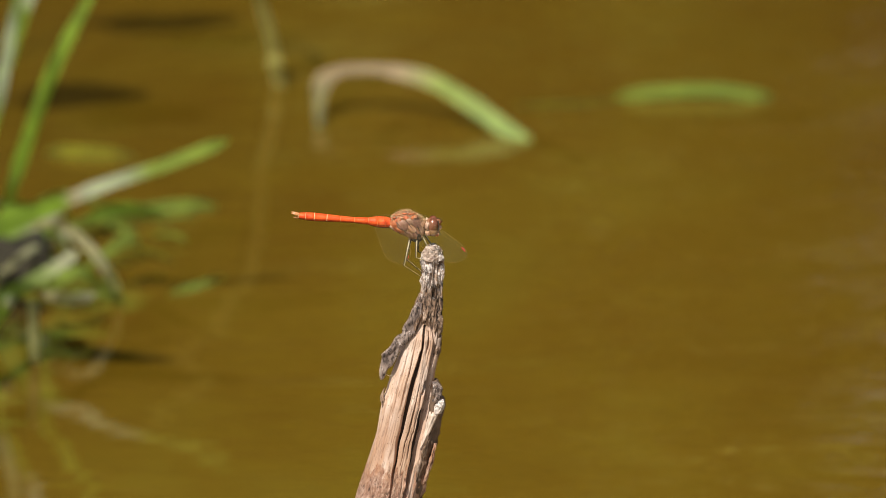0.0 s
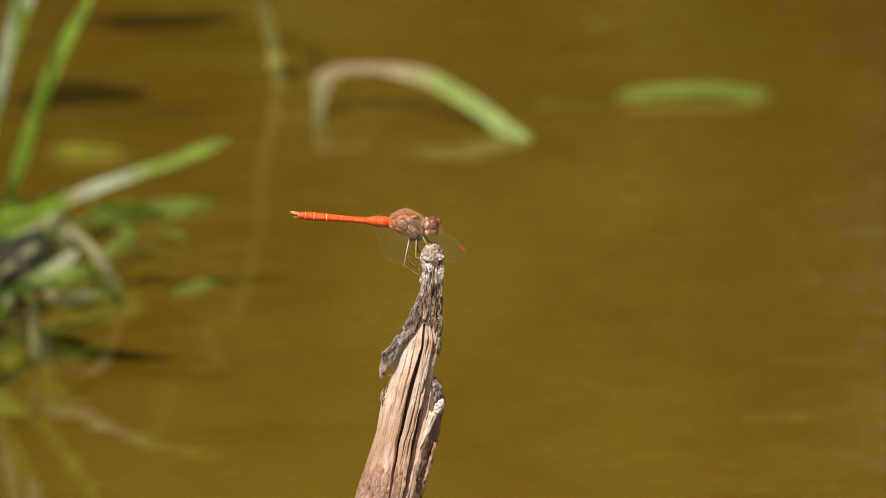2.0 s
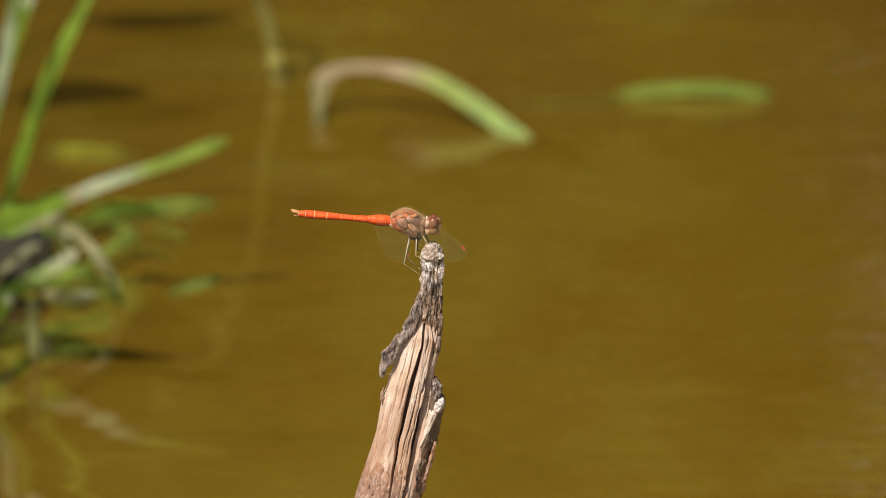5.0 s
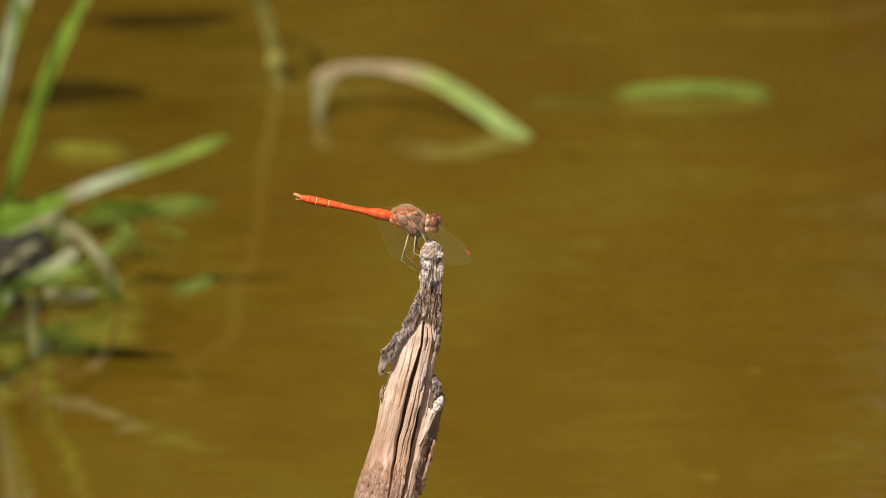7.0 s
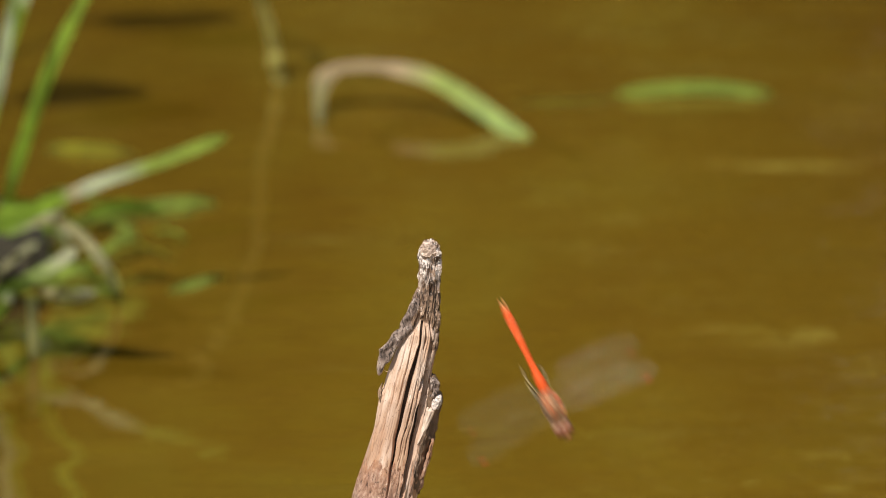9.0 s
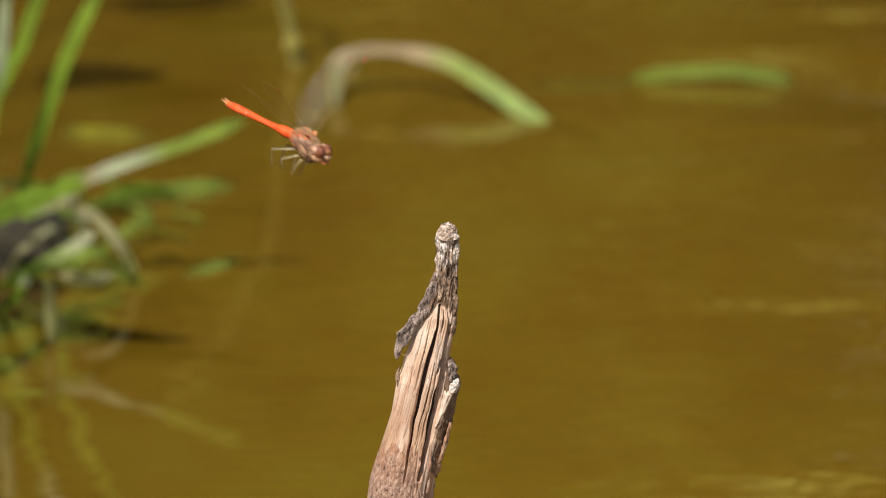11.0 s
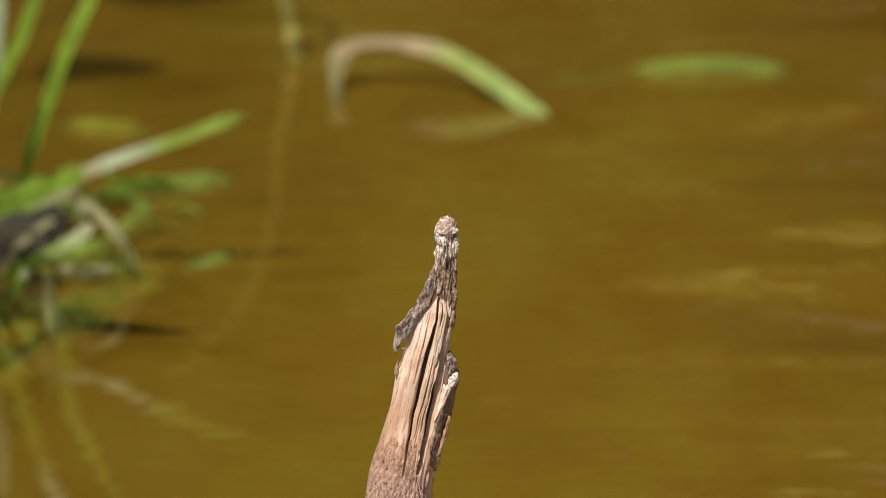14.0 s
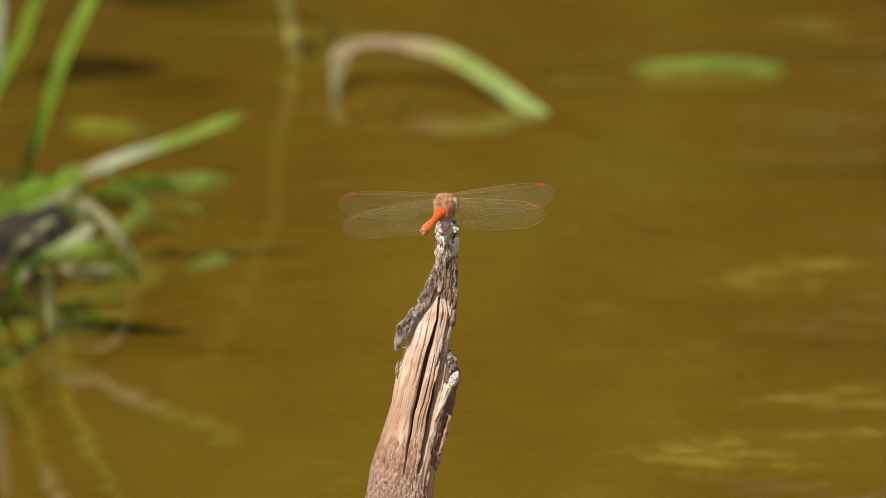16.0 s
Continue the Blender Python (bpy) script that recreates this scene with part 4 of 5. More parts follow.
# unseen taller blades beyond the tuft, added to shade the water beside it
rng = random.Random(21)
for i in range(44):
    x, y = rng.uniform(-0.175, -0.134), rng.uniform(0.33, 0.46)
    h, lean, away = rng.uniform(0.05, 0.10), rng.uniform(-0.03, 0.004), rng.uniform(-0.02, 0.02)
    mat = rng.choice((LEAF_GREEN, LEAF_GREEN, LEAF_STRAW, LEAF_LIME))
    blade("grass_blade", [(x, y, -0.004), (x + lean * 0.2, y + away * 0.2, h * 0.4), (x + lean * 0.6, y + away * 0.6, h * 0.8), (x + lean * 1.3, y + away, h)], rng.uniform(0.004, 0.009), mat,
          "unseen upright grass blade added to shade the water by the tuft", group=TUFT, steps=6)
for i in range(20):
    foot = Vector((-0.1227, 0.5230, -0.0030)) + Vector((rng.uniform(-0.016, 0.012), rng.uniform(0.006, 0.042), 0))
    way, reach, h = rng.uniform(-1.3, 1.2), rng.uniform(0.010, 0.028), rng.uniform(0.006, 0.019)
    out = Vector((math.cos(way), math.sin(way), 0)) * reach
    end = foot + out + Vector((0, 0, max(0.0, h * rng.uniform(-0.1, 0.9))))
    mat = rng.choice((LEAF_LIME, LEAF_LIME, LEAF_GREEN, LEAF_STRAW, LEAF_TIP))
    blade("grass_blade", [foot, foot + out * 0.15 + Vector((0, 0, h * 0.6)), foot + out * 0.5 + Vector((0, 0, h)), end], rng.uniform(0.0015, 0.0032), mat,
          "short arching blade in the dense waterside tuft", group=TUFT, steps=6, turn=rng.uniform(-50, 50))
# dark clump added for the shaded gaps among the blades and their reflection
v, f, u = ball((-0.1220, 0.5290, 0.0020), (0.016, 0.016, 0.0100), 18, 26, 0.5, 4)
thing("root_clump", rugged(mesh_of("root_clump", v, f, grained("tuft_gap_dark", (0.012, 0.010, 0.006), (0.05, 0.04, 0.02), 300, rough=0.95, relief=0.001)), 0.003, 160),
      "dark clump under the grass tuft, standing in for its shaded gaps", "roots")
blade("floating_blade", [(-0.1119, 0.6649, 0.0002), (-0.1054, 0.6626, 0.0008), (-0.0956, 0.6603, 0.0009), (-0.0851, 0.6595, 0.0001)], 0.0056, LEAF_AWASH, "olive-green blade lying awash in the water", "leaf")
blade("floating_blade", [(-0.0737, 0.5093, 0.0004), (-0.0690, 0.5127, 0.0008), (-0.0636, 0.5196, 0.0009), (-0.0589, 0.5273, 0.0004)], 0.0034, LEAF_LIME, "short green blade awash in the pond", "leaf", fold=0.02)
blade("floating_blade", [(0.0508, 0.7310, -0.0010), (0.0572, 0.7271, 0.0015), (0.0687, 0.7282, 0.0024), (0.0818, 0.7286, 0.0024), (0.0917, 0.7271, 0.0015), (0.0990, 0.7300, -0.0010)], 0.0046, LEAF_LIME,
      "green blade arched just above the water", "leaf", tip=0.08)
blade("floating_blade", [(0.0220, 0.7184, 0.0001), (0.0327, 0.7187, 0.0007), (0.0442, 0.7202, 0.0008), (0.0549, 0.7254, 0.0003)], 0.0018, LEAF_AWASH, "thin olive stem lying awash in the water", "leaf")
blade("reed_leaf", [(-0.0335, 0.6915, -0.0050), (-0.0337, 0.6980, 0.0019), (-0.0336, 0.7060, 0.0048), (-0.0326, 0.7100, 0.0096), (-0.0289, 0.7140, 0.0115), (-0.0210, 0.7150, 0.0122), (-0.0109, 0.7130, 0.0119), (-0.0009, 0.7070, 0.0108), (0.0092, 0.6960, 0.0076), (0.0170, 0.6890, 0.0036), (0.0244, 0.6812, -0.0001), (0.0280, 0.6800, -0.0040)],
             0.0061, LEAF_ARCH, "bent reed leaf, half withered and half green, arching into the water", "leaf", tip=0.06, fold=0.1, neck=0.72, upright=True)
stalk_line = [(-0.0446, 0.7419, -0.0060), (-0.0456, 0.7451, 0.0000), (-0.0466, 0.7458, 0.0066), (-0.0487, 0.7466, 0.0166), (-0.0510, 0.7470, 0.0250), (-0.0523, 0.7415, 0.0450), (-0.0591, 0.7385, 0.0660), (-0.0705, 0.7379, 0.0830), (-0.0835, 0.7370, 0.0950)]
line = curve_through(stalk_line, 10)
reed_stalk = tagged(new("reed_stalk"), "thin straw-coloured reed stalk standing in the water", "reed")
reed_stalk.location = line[1]
v, f, u = tube([p - line[1] for p in line], [0.0018 - 0.0006 * i / (len(line) - 1) for i in range(len(line))], 10)
part("stem", mesh_of("stem", v, f, STALK, u), reed_stalk)
v, f, u = ball(Vector((-0.0467, 0.7454, 0.0062)) - line[1], (0.0025, 0.0025, 0.0032), 8, 12)
part("node", mesh_of("node", v, f, STALK, u), reed_stalk, "pale swollen stalk node")
stub_line = curve_through([(-0.1093, 0.4464, -0.0060), (-0.1093, 0.4409, 0.0000), (-0.1096, 0.4392, 0.0085), (-0.1100, 0.4384, 0.0175)], 6)
short_reed = tagged(new("reed_stalk"), "short broken grey-green reed in the water", "reed")
short_reed.location = stub_line[0]
v, f, u = tube([p - stub_line[0] for p in stub_line], [0.0015] * len(stub_line), 9)
part("stem", mesh_of("stem", v, f, LEAF_DULL, u), short_reed)


def over(spot, z):
    """The point at height z whose shadow falls on the water at spot."""
    return Vector(spot) + to_sun * (z / to_sun.z)


# unseen leaves, added only to cast dark patches on the water
blade("reed_leaf", [(-0.1726, 0.6402, -0.0030), (-0.1657, 0.6399, 0.0420), over((-0.1200, 0.7330, 0.0000), 0.066), over((-0.1060, 0.7330, 0.0000), 0.070), over((-0.0830, 0.7320, 0.0000), 0.068)], 0.036, LEAF_GREEN, "unseen green reed leaf added to cast a shadow on the pond", "leaf", neck=0.1)
blade("reed_leaf", [(-0.1775, 0.6848, -0.0030), (-0.1657, 0.6875, 0.0500), over((-0.1087, 0.8107, 0.0000), 0.072), over((-0.0838, 0.8189, 0.0000), 0.076), over((-0.0570, 0.8216, 0.0000), 0.074)], 0.024, LEAF_GREEN, "unseen green reed leaf added to cast a shadow on the pond", "leaf", neck=0.1, tip=0.15)

blade("reed_leaf", [(-0.2350, 0.2700, -0.0030), (-0.2300, 0.2750, 0.1500), over((-0.1190, 0.4700, 0.0000), 0.240), over((-0.1000, 0.4520, 0.0000), 0.250), over((-0.0700, 0.4420, 0.0000), 0.240)], 0.019, LEAF_GREEN, "unseen green reed leaf added to cast a shadow on the pond", "leaf", neck=0.1, tip=0.3)


# ---- dragonfly ----
K = 0.001
dragonfly = tagged(new("dragonfly"), "red dragonfly with clear veined wings on the branch stub", "dragonfly")


def small(name, shape, mat, parent, label="", at=None):
    """A part from millimetre geometry."""
    v, f, u = shape
    return part(name, mesh_of(name, [Vector(p) * K for p in v], f, mat, u), parent, label, at)


# thorax from the abdomen to the neck: x, top, bottom, half width, in millimetres
TRUNK = [(-4.9, 1.4, 0.1, 0.7), (-4.4, 1.75, -0.5, 1.2), (-3.3, 2.7, -1.2, 1.8), (-2.0, 3.45, -1.9, 2.2), (-0.5, 3.8, -2.6, 2.45), (0.8, 3.6, -3.2, 2.45), (2.0, 2.95, -3.6, 2.25), (3.0, 2.2, -3.4, 1.9), (3.8, 1.6, -2.5, 1.5), (4.6, 0.9, -1.1, 0.9)]


def flank(x, z, side, out=0.0):
    """On the thorax's side wall."""
    top, low, wide = stretch(TRUNK, x)
    u = min(0.985, abs((z - (top + low) / 2) / ((top - low) / 2)))
    return Vector((x, side * (wide * (1 - u ** 2.3) ** 0.5 + out), z))


def trunk():
    verts, faces, uvs, n, m = [], [], [], 40, 48
    for j in range(m + 1):
        x = -4.9 + 9.5 * j / m
        top, low, wide = stretch(TRUNK, x)
        for i in range(n):
            a = 2 * math.pi * i / n
            c, q = math.cos(a), math.sin(a)
            p = Vector((x, wide * math.copysign(abs(c) ** 0.87, c), (top + low) / 2 + (top - low) / 2 * math.copysign(abs(q) ** 0.95, q)))
            verts.append(p + noise.noise_vector(p * 1.1) * 0.16 + noise.noise_vector(p * 3.1) * 0.09)
            uvs.append((i / n, j / m))
    faces = [(j * n + i, j * n + (i + 1) % n, (j + 1) * n + (i + 1) % n, (j + 1) * n + i) for j in range(m) for i in range(n)]
    return verts, faces + [tuple(reversed(range(n))), tuple(range(m * n, (m + 1) * n))], uvs


def shield(cx, cz, long, high, tilt, side, dome, seed):
    """A domed plate of the shell lying on the flank, its rim sunk into it."""
    verts, faces, uvs, n, m = [flank(cx, cz, side, dome)], [], [(0.5, 0.5)], 26, 7
    c, q = math.cos(radians(tilt)), math.sin(radians(tilt))
    for j in range(1, m + 1):
        for i in range(n):
            a, r = 2 * math.pi * i / n, j / m
            k = r * (1 + 0.22 * noise.noise((math.cos(a) * 1.6, math.sin(a) * 1.6, seed)))
            u, v = long * k * math.cos(a), high * k * math.sin(a)
            p = flank(cx + u * c - v * q, cz + u * q + v * c, side, dome * (1 - r ** 4) - 0.16 * r ** 6)
            verts.append(p + noise.noise_vector(p * 3.7) * 0.07)
            uvs.append((0.5 + u, 0.5 + v))
    o = side > 0
    tri = [(0, 1 + i, 1 + (i + 1) % n) for i in range(n)]
    quad = [(1 + j * n + i, 1 + (j + 1) * n + i, 1 + (j + 1) * n + (i + 1) % n, 1 + j * n + (i + 1) % n) for j in range(m - 1) for i in range(n)]
    faces = [f[::-1] if o else f for f in tri + quad]
    return verts, faces, uvs


small("thorax", trunk(), HIDE, dragonfly, "hairy red-brown thorax")
thorax = dragonfly.children[0]
small("chest", ball((2.1, 0, -2.7), (1.7, 1.5, 1.5), 16, 22, 0.3, 6), DARK, thorax, "dark chest between the legs")
# plates: centre, half length and height, tilt, rise of the dome
PLATES = [(-1.3, 0.75, 1.75, 1.15, -38, 0.30, MAUVE), (1.05, -0.10, 1.35, 0.62, -48, 0.34, TANNED), (2.15, 1.25, 1.5, 0.85, -42, 0.30, MAUVE), (0.55, 1.75, 1.15, 0.6, -35, 0.26, PLATE),
          (-3.45, 0.85, 0.75, 1.25, 20, 0.28, RUSSET), (-2.55, -0.75, 0.95, 0.7, -30, 0.24, RUSSET), (0.05, -1.65, 1.5, 0.7, -36, 0.26, PLATE), (3.25, -0.4, 0.5, 1.5, 12, 0.22, PLATE),
          (1.9, -1.5, 0.6, 1.05, -20, 0.22, MAUVE), (-1.2, -0.75, 0.7, 0.42, -38, 0.2, AMBER), (3.55, 0.95, 0.45, 0.75, -30, 0.2, TANNED), (-2.35, 2.05, 0.8, 0.5, 25, 0.24, SCLERITE),
          (-0.6, 2.75, 0.75, 0.42, 5, 0.24, SCLERITE), (1.15, 2.6, 0.6, 0.4, -20, 0.2, RUSSET), (-4.0, -0.1, 0.4, 0.7, 30, 0.2, FACE), (2.75, -2.2, 0.55, 0.8, 0, 0.2, DARK)]
for side in (-1, 1):
    for k, (x, z, long, high, tilt, dome, mat) in enumerate(PLATES):
        small("side_plate", shield(x, z, long * 1.18, high * 1.18, tilt, side, dome * 0.65, k * 3.1), mat, thorax)
    # thin dark seams between the plates
    for (x0, z0), (x1, z1), w in (((2.7, -1.9), (-0.6, 2.3), 0.13), ((0.9, -2.4), (-2.9, 1.7), 0.13), ((3.2, -1.4), (1.5, 2.4), 0.11), ((-1.6, -2.0), (-3.9, 0.9), 0.1)):
        line = [flank(x0 + (x1 - x0) * i / 8, z0 + (z1 - z0) * i / 8, side, 0.1) for i in range(9)]
        small("seam", tube(line, [w * (0.3 + 0.7 * math.sin(math.pi * (0.1 + 0.8 * i / 8))) for i in range(9)], 6), DARK, thorax)
    # knobs of the wing joints along the back
    for x, r, mat in ((2.3, 0.3, FACE), (1.75, 0.42, SCLERITE), (1.1, 0.34, RUSSET), (0.45, 0.4, SCLERITE), (-0.2, 0.3, FACE), (-0.8, 0.42, SCLERITE), (-1.4, 0.36, RUSSET), (-2.0, 0.42, SCLERITE), (-2.7, 0.36, RUSSET), (-3.3, 0.4, SCLERITE), (-3.9, 0.28, FACE)):
        top = stretch(TRUNK, x)[0]
        y = 0.85 + 0.4 * math.sin(x * 5)
        small("wing_base", ball((x, side * y, top - 0.12 - 0.14 * y), (r * 1.25, r * 0.62, r * 0.45), 12, 16, 1.1, x * 2.3), mat, thorax)
rng = random.Random(11)
hairs = []
for _ in range(5200):
    x, a = rng.uniform(-4.2, 4.4), rng.uniform(0, 2 * math.pi)
    d = Vector((0.25 if x > 2 else -0.1, math.cos(a), math.sin(a))).normalized()
    if d.z < 0.35 and x < 2.6 and rng.random() < 0.93:
        continue
    top, low, wide = stretch(TRUNK, x)
    p = Vector((x, math.cos(a) * wide * 0.97, (top + low) / 2 + math.sin(a) * (top - low) / 2 * 0.97))
    tipp = p + d * rng.uniform(0.2, 0.75) + Vector((rng.uniform(-.3, .3), rng.uniform(-.25, .25), rng.uniform(-.1, .3)))
    hairs.append(tube([p, (p + tipp) / 2, tipp], [0.014, 0.010, 0.003], 3))
fur = small("fur", joined(hairs), FUR, thorax, "fine pale hair")
fur["kind"] = "stuff"

head = small("head", ball((5.5, 0, -0.2), (1.5, 1.95, 2.1), 12, 18, 0.1, 1), CHITIN, dragonfly, "head with large red-brown eyes")
for side in (-1, 1):
    small("eye", ball((6.15, side * 1.05, 0.35), (1.3, 1.45, 1.95), 24, 30, 0.04, 2), EYE, head, "glossy red-brown compound eye")
    small("cheek", ball((4.75, side * 1.45, 0.5), (0.6, 0.85, 1.05), 14, 18, 0.45, 3), FACE, head, "pale mottled rim behind the eye")
    small("cheek", ball((4.95, side * 1.55, -1.3), (0.7, 0.75, 0.8), 12, 16, 0.5, 7), TANNED, head, "pale mottled rim behind the eye")
    small("lower_eye", ball((6.1, side * 1.15, -0.95), (1.22, 1.36, 1.35), 16, 22, 0.05, 4), EYE_LOW, head, "dull tan lower eye")
    small("antenna", tube(curve_through([Vector((7.6, side * 0.5, 1.3)), Vector((8.1, side * 0.75, 1.7)), Vector((8.5, side * 0.9, 1.75))], 4), [0.05] * 5 + [0.025] * 4, 5), DARK, head)
    small("mandible", ball((7.1, side * 0.7, -2.0), (0.6, 0.6, 0.5), 8, 12, 0.1, 6), RUSSET, head)
    small("face_stripe", tube(curve_through([Vector((7.35, side * 0.9, 1.7)), Vector((7.55, side * 1.15, 0.5)), Vector((7.3, side * 1.3, -0.9))], 5), [0.16] * 11, 6), DARK, head, "black line between eye and face")
small("forehead", ball((7.4, 0, 0.95), (0.75, 0.95, 0.8), 12, 16, 0.3, 1), AMBER, head, "amber forehead")
small("face", ball((7.5, 0, -0.4), (0.75, 1.1, 0.75), 12, 16, 0.15, 8), TANNED, head, "tan face")
small("lip", ball((7.15, 0, -1.5), (0.65, 1.0, 0.65), 10, 14, 0.1, 2), CHITIN, head)

abdomen = tagged(new("abdomen"), "slender scarlet abdomen with pale rings")
abdomen.parent = dragonfly
abdomen.location = (-4.2 * K, 0, 0.75 * K)
# hind end of each segment along the abdomen, in millimetres, with its half width and half height there
RINGS = [(0.0, 1.15, 1.15), (1.3, 1.35, 1.38), (3.3, 1.35, 1.36), (5.6, 0.92, 0.86), (9.0, 0.80, 0.70), (12.4, 0.90, 0.77), (15.8, 1.05, 0.9), (18.9, 1.16, 1.0), (21.0, 1.06, 0.94), (22.7, 0.74, 0.68)]
for k, ((x0, w0, h0), (x1, w1, h1)) in enumerate(zip(RINGS, RINGS[1:])):
    verts, faces, uvs, n = [], [], [], 21
    prof = [(0.0, 0.9), (0.06, 1.0), (0.3, 1.0), (0.6, 1.0), (0.9, 1.0), (0.935, 1.03), (0.97, 1.04), (0.985, 0.98), (1.0, 0.9)]
    for s, wide in prof:
        for i in range(n):
            a = 2 * math.pi * i / (n - 1)
            verts.append(Vector((-(x0 + (x1 - x0) * s), math.sin(a) * (w0 + (w1 - w0) * s) * wide, math.cos(a) * (h0 + (h1 - h0) * s) * wide * (1.06 if math.cos(a) > 0.9 else 1))))
            uvs.append((i / (n - 1), s))
    for j in range(len(prof) - 1):
        faces += [(j * n + i, (j + 1) * n + i, (j + 1) * n + i + 1, j * n + i + 1) for i in range(n - 1)]
    faces += [tuple(range(n)), tuple(reversed(range((len(prof) - 1) * n, len(prof) * n)))]
    small("segment", (verts, faces, uvs), SCARLET if k > 4 else SCARLET_FAINT, abdomen)
for y in (-0.35, 0.35):
    small("tail_clasper", tube([Vector((-22.3, y, 0.3)), Vector((-23.4, y * 1.4, 0.5)), Vector((-24.6, y * 1.5, 0.7))], [0.27, 0.3, 0.07], 7), CLASPER, abdomen, "pale orange tail clasper")
small("tail_clasper", tube([Vector((-22.3, 0, -0.3)), Vector((-23.3, 0, -0.5)), Vector((-23.9, 0, -0.45))], [0.3, 0.25, 0.08], 7), CLASPER, abdomen, "pale orange tail clasper")

# legs: hip, knee, shin end, foot; near side then mirrored
LEGS = (((0.6, 0.9, -2.4), (-0.9, 2.6, -9.4), (2.6, 1.5, -12.2), (3.6, 1.3, -13.0)),
        ((2.2, 0.9, -2.4), (2.0, 2.4, -7.4), (3.9, 1.8, -8.3), (5.0, 1.3, -8.5)),
        ((3.3, 0.8, -2.0), (4.9, 1.6, -4.8), (6.2, 1.2, -6.6), (6.6, 0.9, -7.0)))
LEG_PARTS = []
for hip, knee, shin, foot in LEGS:
    for side in (-1, 1):
        pts = [Vector((p[0] + (0.5 if side > 0 else 0), p[1] * side, p[2])) for p in (hip, knee, shin, foot)]
        limb = [pts[0], pts[0].lerp(pts[1], 0.5), pts[1], pts[1].lerp(pts[2], 0.5), pts[2], pts[3]]
        spines = []
        for k in range(5):
            p = pts[1].lerp(pts[2], 0.15 + 0.17 * k)
            spines.append(tube([p, p + Vector((0.5, side * 0.2, -0.1))], [0.03, 0.01], 3))
        leg = small("leg", joined([tube(limb, [0.22, 0.17, 0.13, 0.105, 0.085, 0.05], 7)] + spines), LEG, dragonfly)
        back = [p + Vector((-0.11, -side * 0.12, 0.02)) for p in limb]
        small("dark_stripe", tube(back, [0.2, 0.165, 0.135, 0.115, 0.09, 0.05], 7), DARK, leg, "dark inner side of the leg")
        LEG_PARTS.append(leg)


def wing(kind, side, hinge):
    """A clear wing: film, a net of veins and the red mark near its tip."""
    length = 26.0 if kind == "forewing" else 25.0
    def edge(s):
        lead = 0.55 + 0.5 * math.sin(math.pi * s * 0.9)
        if kind == "forewing":
            trail = -(0.9 + 5.0 * min(1, s / 0.32) ** 0.8 - 0.5 * s)
        else:
            trail = -(2.2 + 4.6 * min(1, s / 0.22) ** 0.8 - 2.4 * max(0, s - 0.3))
        if s > 0.74:  # rounded end
            k, mid = math.sqrt(max(0.0, 1 - ((s - 0.74) / 0.26) ** 2.4)), lead * 0.62 + trail * 0.38
            lead, trail = mid + (lead - mid) * k, mid + (trail - mid) * k
        return lead, trail
    def at(s, f):
        lead, trail = edge(s)
        x = lead + (trail - lead) * f
        return Vector((x, side * length * s, 0.10 * math.sin(f * 16) * (1 - s) + 0.5 * math.sin(math.pi * s) * 0.5))
    m, n = 46, 10
    verts = [at(i / m, j / n) for i in range(m + 1) for j in range(n + 1)]
    faces = [(i * (n + 1) + j, (i + 1) * (n + 1) + j, (i + 1) * (n + 1) + j + 1, i * (n + 1) + j + 1) for i in range(m) for j in range(n)]
    uvs = [(j / n, i / m) for i in range(m + 1) for j in range(n + 1)]
    film = small(kind, (verts, faces, uvs), FILM, dragonfly, "clear veined wing", hinge)
    for f, r0, r1, end in ((0.0, 0.032, 0.014, 1), (0.07, 0.014, 0.008, 0.55), (0.13, 0.022, 0.008, 0.98), (0.3, 0.005, 0.003, 0.97), (0.5, 0.004, 0.003, 0.95), (0.72, 0.004, 0.003, 0.9), (1.0, 0.014, 0.014, 1)):
        pts = [at(end * i / 26, f) for i in range(27)]
        small("vein", tube(pts, [r0 + (r1 - r0) * i / 26 for i in range(27)], 5), VEIN_RED, film)
    net, rg = [], random.Random(3)
    for i in range(1, 46):
        s = i / 46.5
        for f0, f1 in ((0, 0.13), (0.13, 0.3), (0.3, 0.5), (0.5, 0.72), (0.72, 1.0)):
            a = s + rg.uniform(-0.008, 0.008)
            net.append(tube([at(a, f0), at(min(0.995, a + rg.uniform(-0.01, 0.012)), f1)], [0.002, 0.002], 3))
    for f in (0.2, 0.4, 0.6, 0.82, 0.91):
        pts = [at(0.25 + 0.7 * i / 24, f + 0.015 * (-1) ** i) for i in range(25)]
        net.append(tube(pts, [0.002] * 25, 3))
    small("cross_vein", joined(net), VEIN, film)["kind"] = "stuff"
    mark = [at(0.83 + 0.085 * i / 6, 0.07) for i in range(7)]
    bold = 1.0 if kind == "forewing" else 0.45
    small("wing_mark", tube(mark, [r * bold for r in (0.08, 0.2, 0.24, 0.24, 0.24, 0.2, 0.08)], 8, 0.3), STIGMA, film, "red wing mark")
    small("wing_root", ball((0.0, side * 0.5, -0.05), (0.6, 0.75, 0.2), 10, 14, 0.6, length), AMBER if kind == "forewing" else SCLERITE, film)
    return film


HINGES = {("forewing", -1): (1.5, -0.9, 2.9), ("forewing", 1): (1.5, 0.9, 2.9), ("hindwing", -1): (-1.6, -0.9, 2.8), ("hindwing", 1): (-1.6, 0.9, 2.8)}


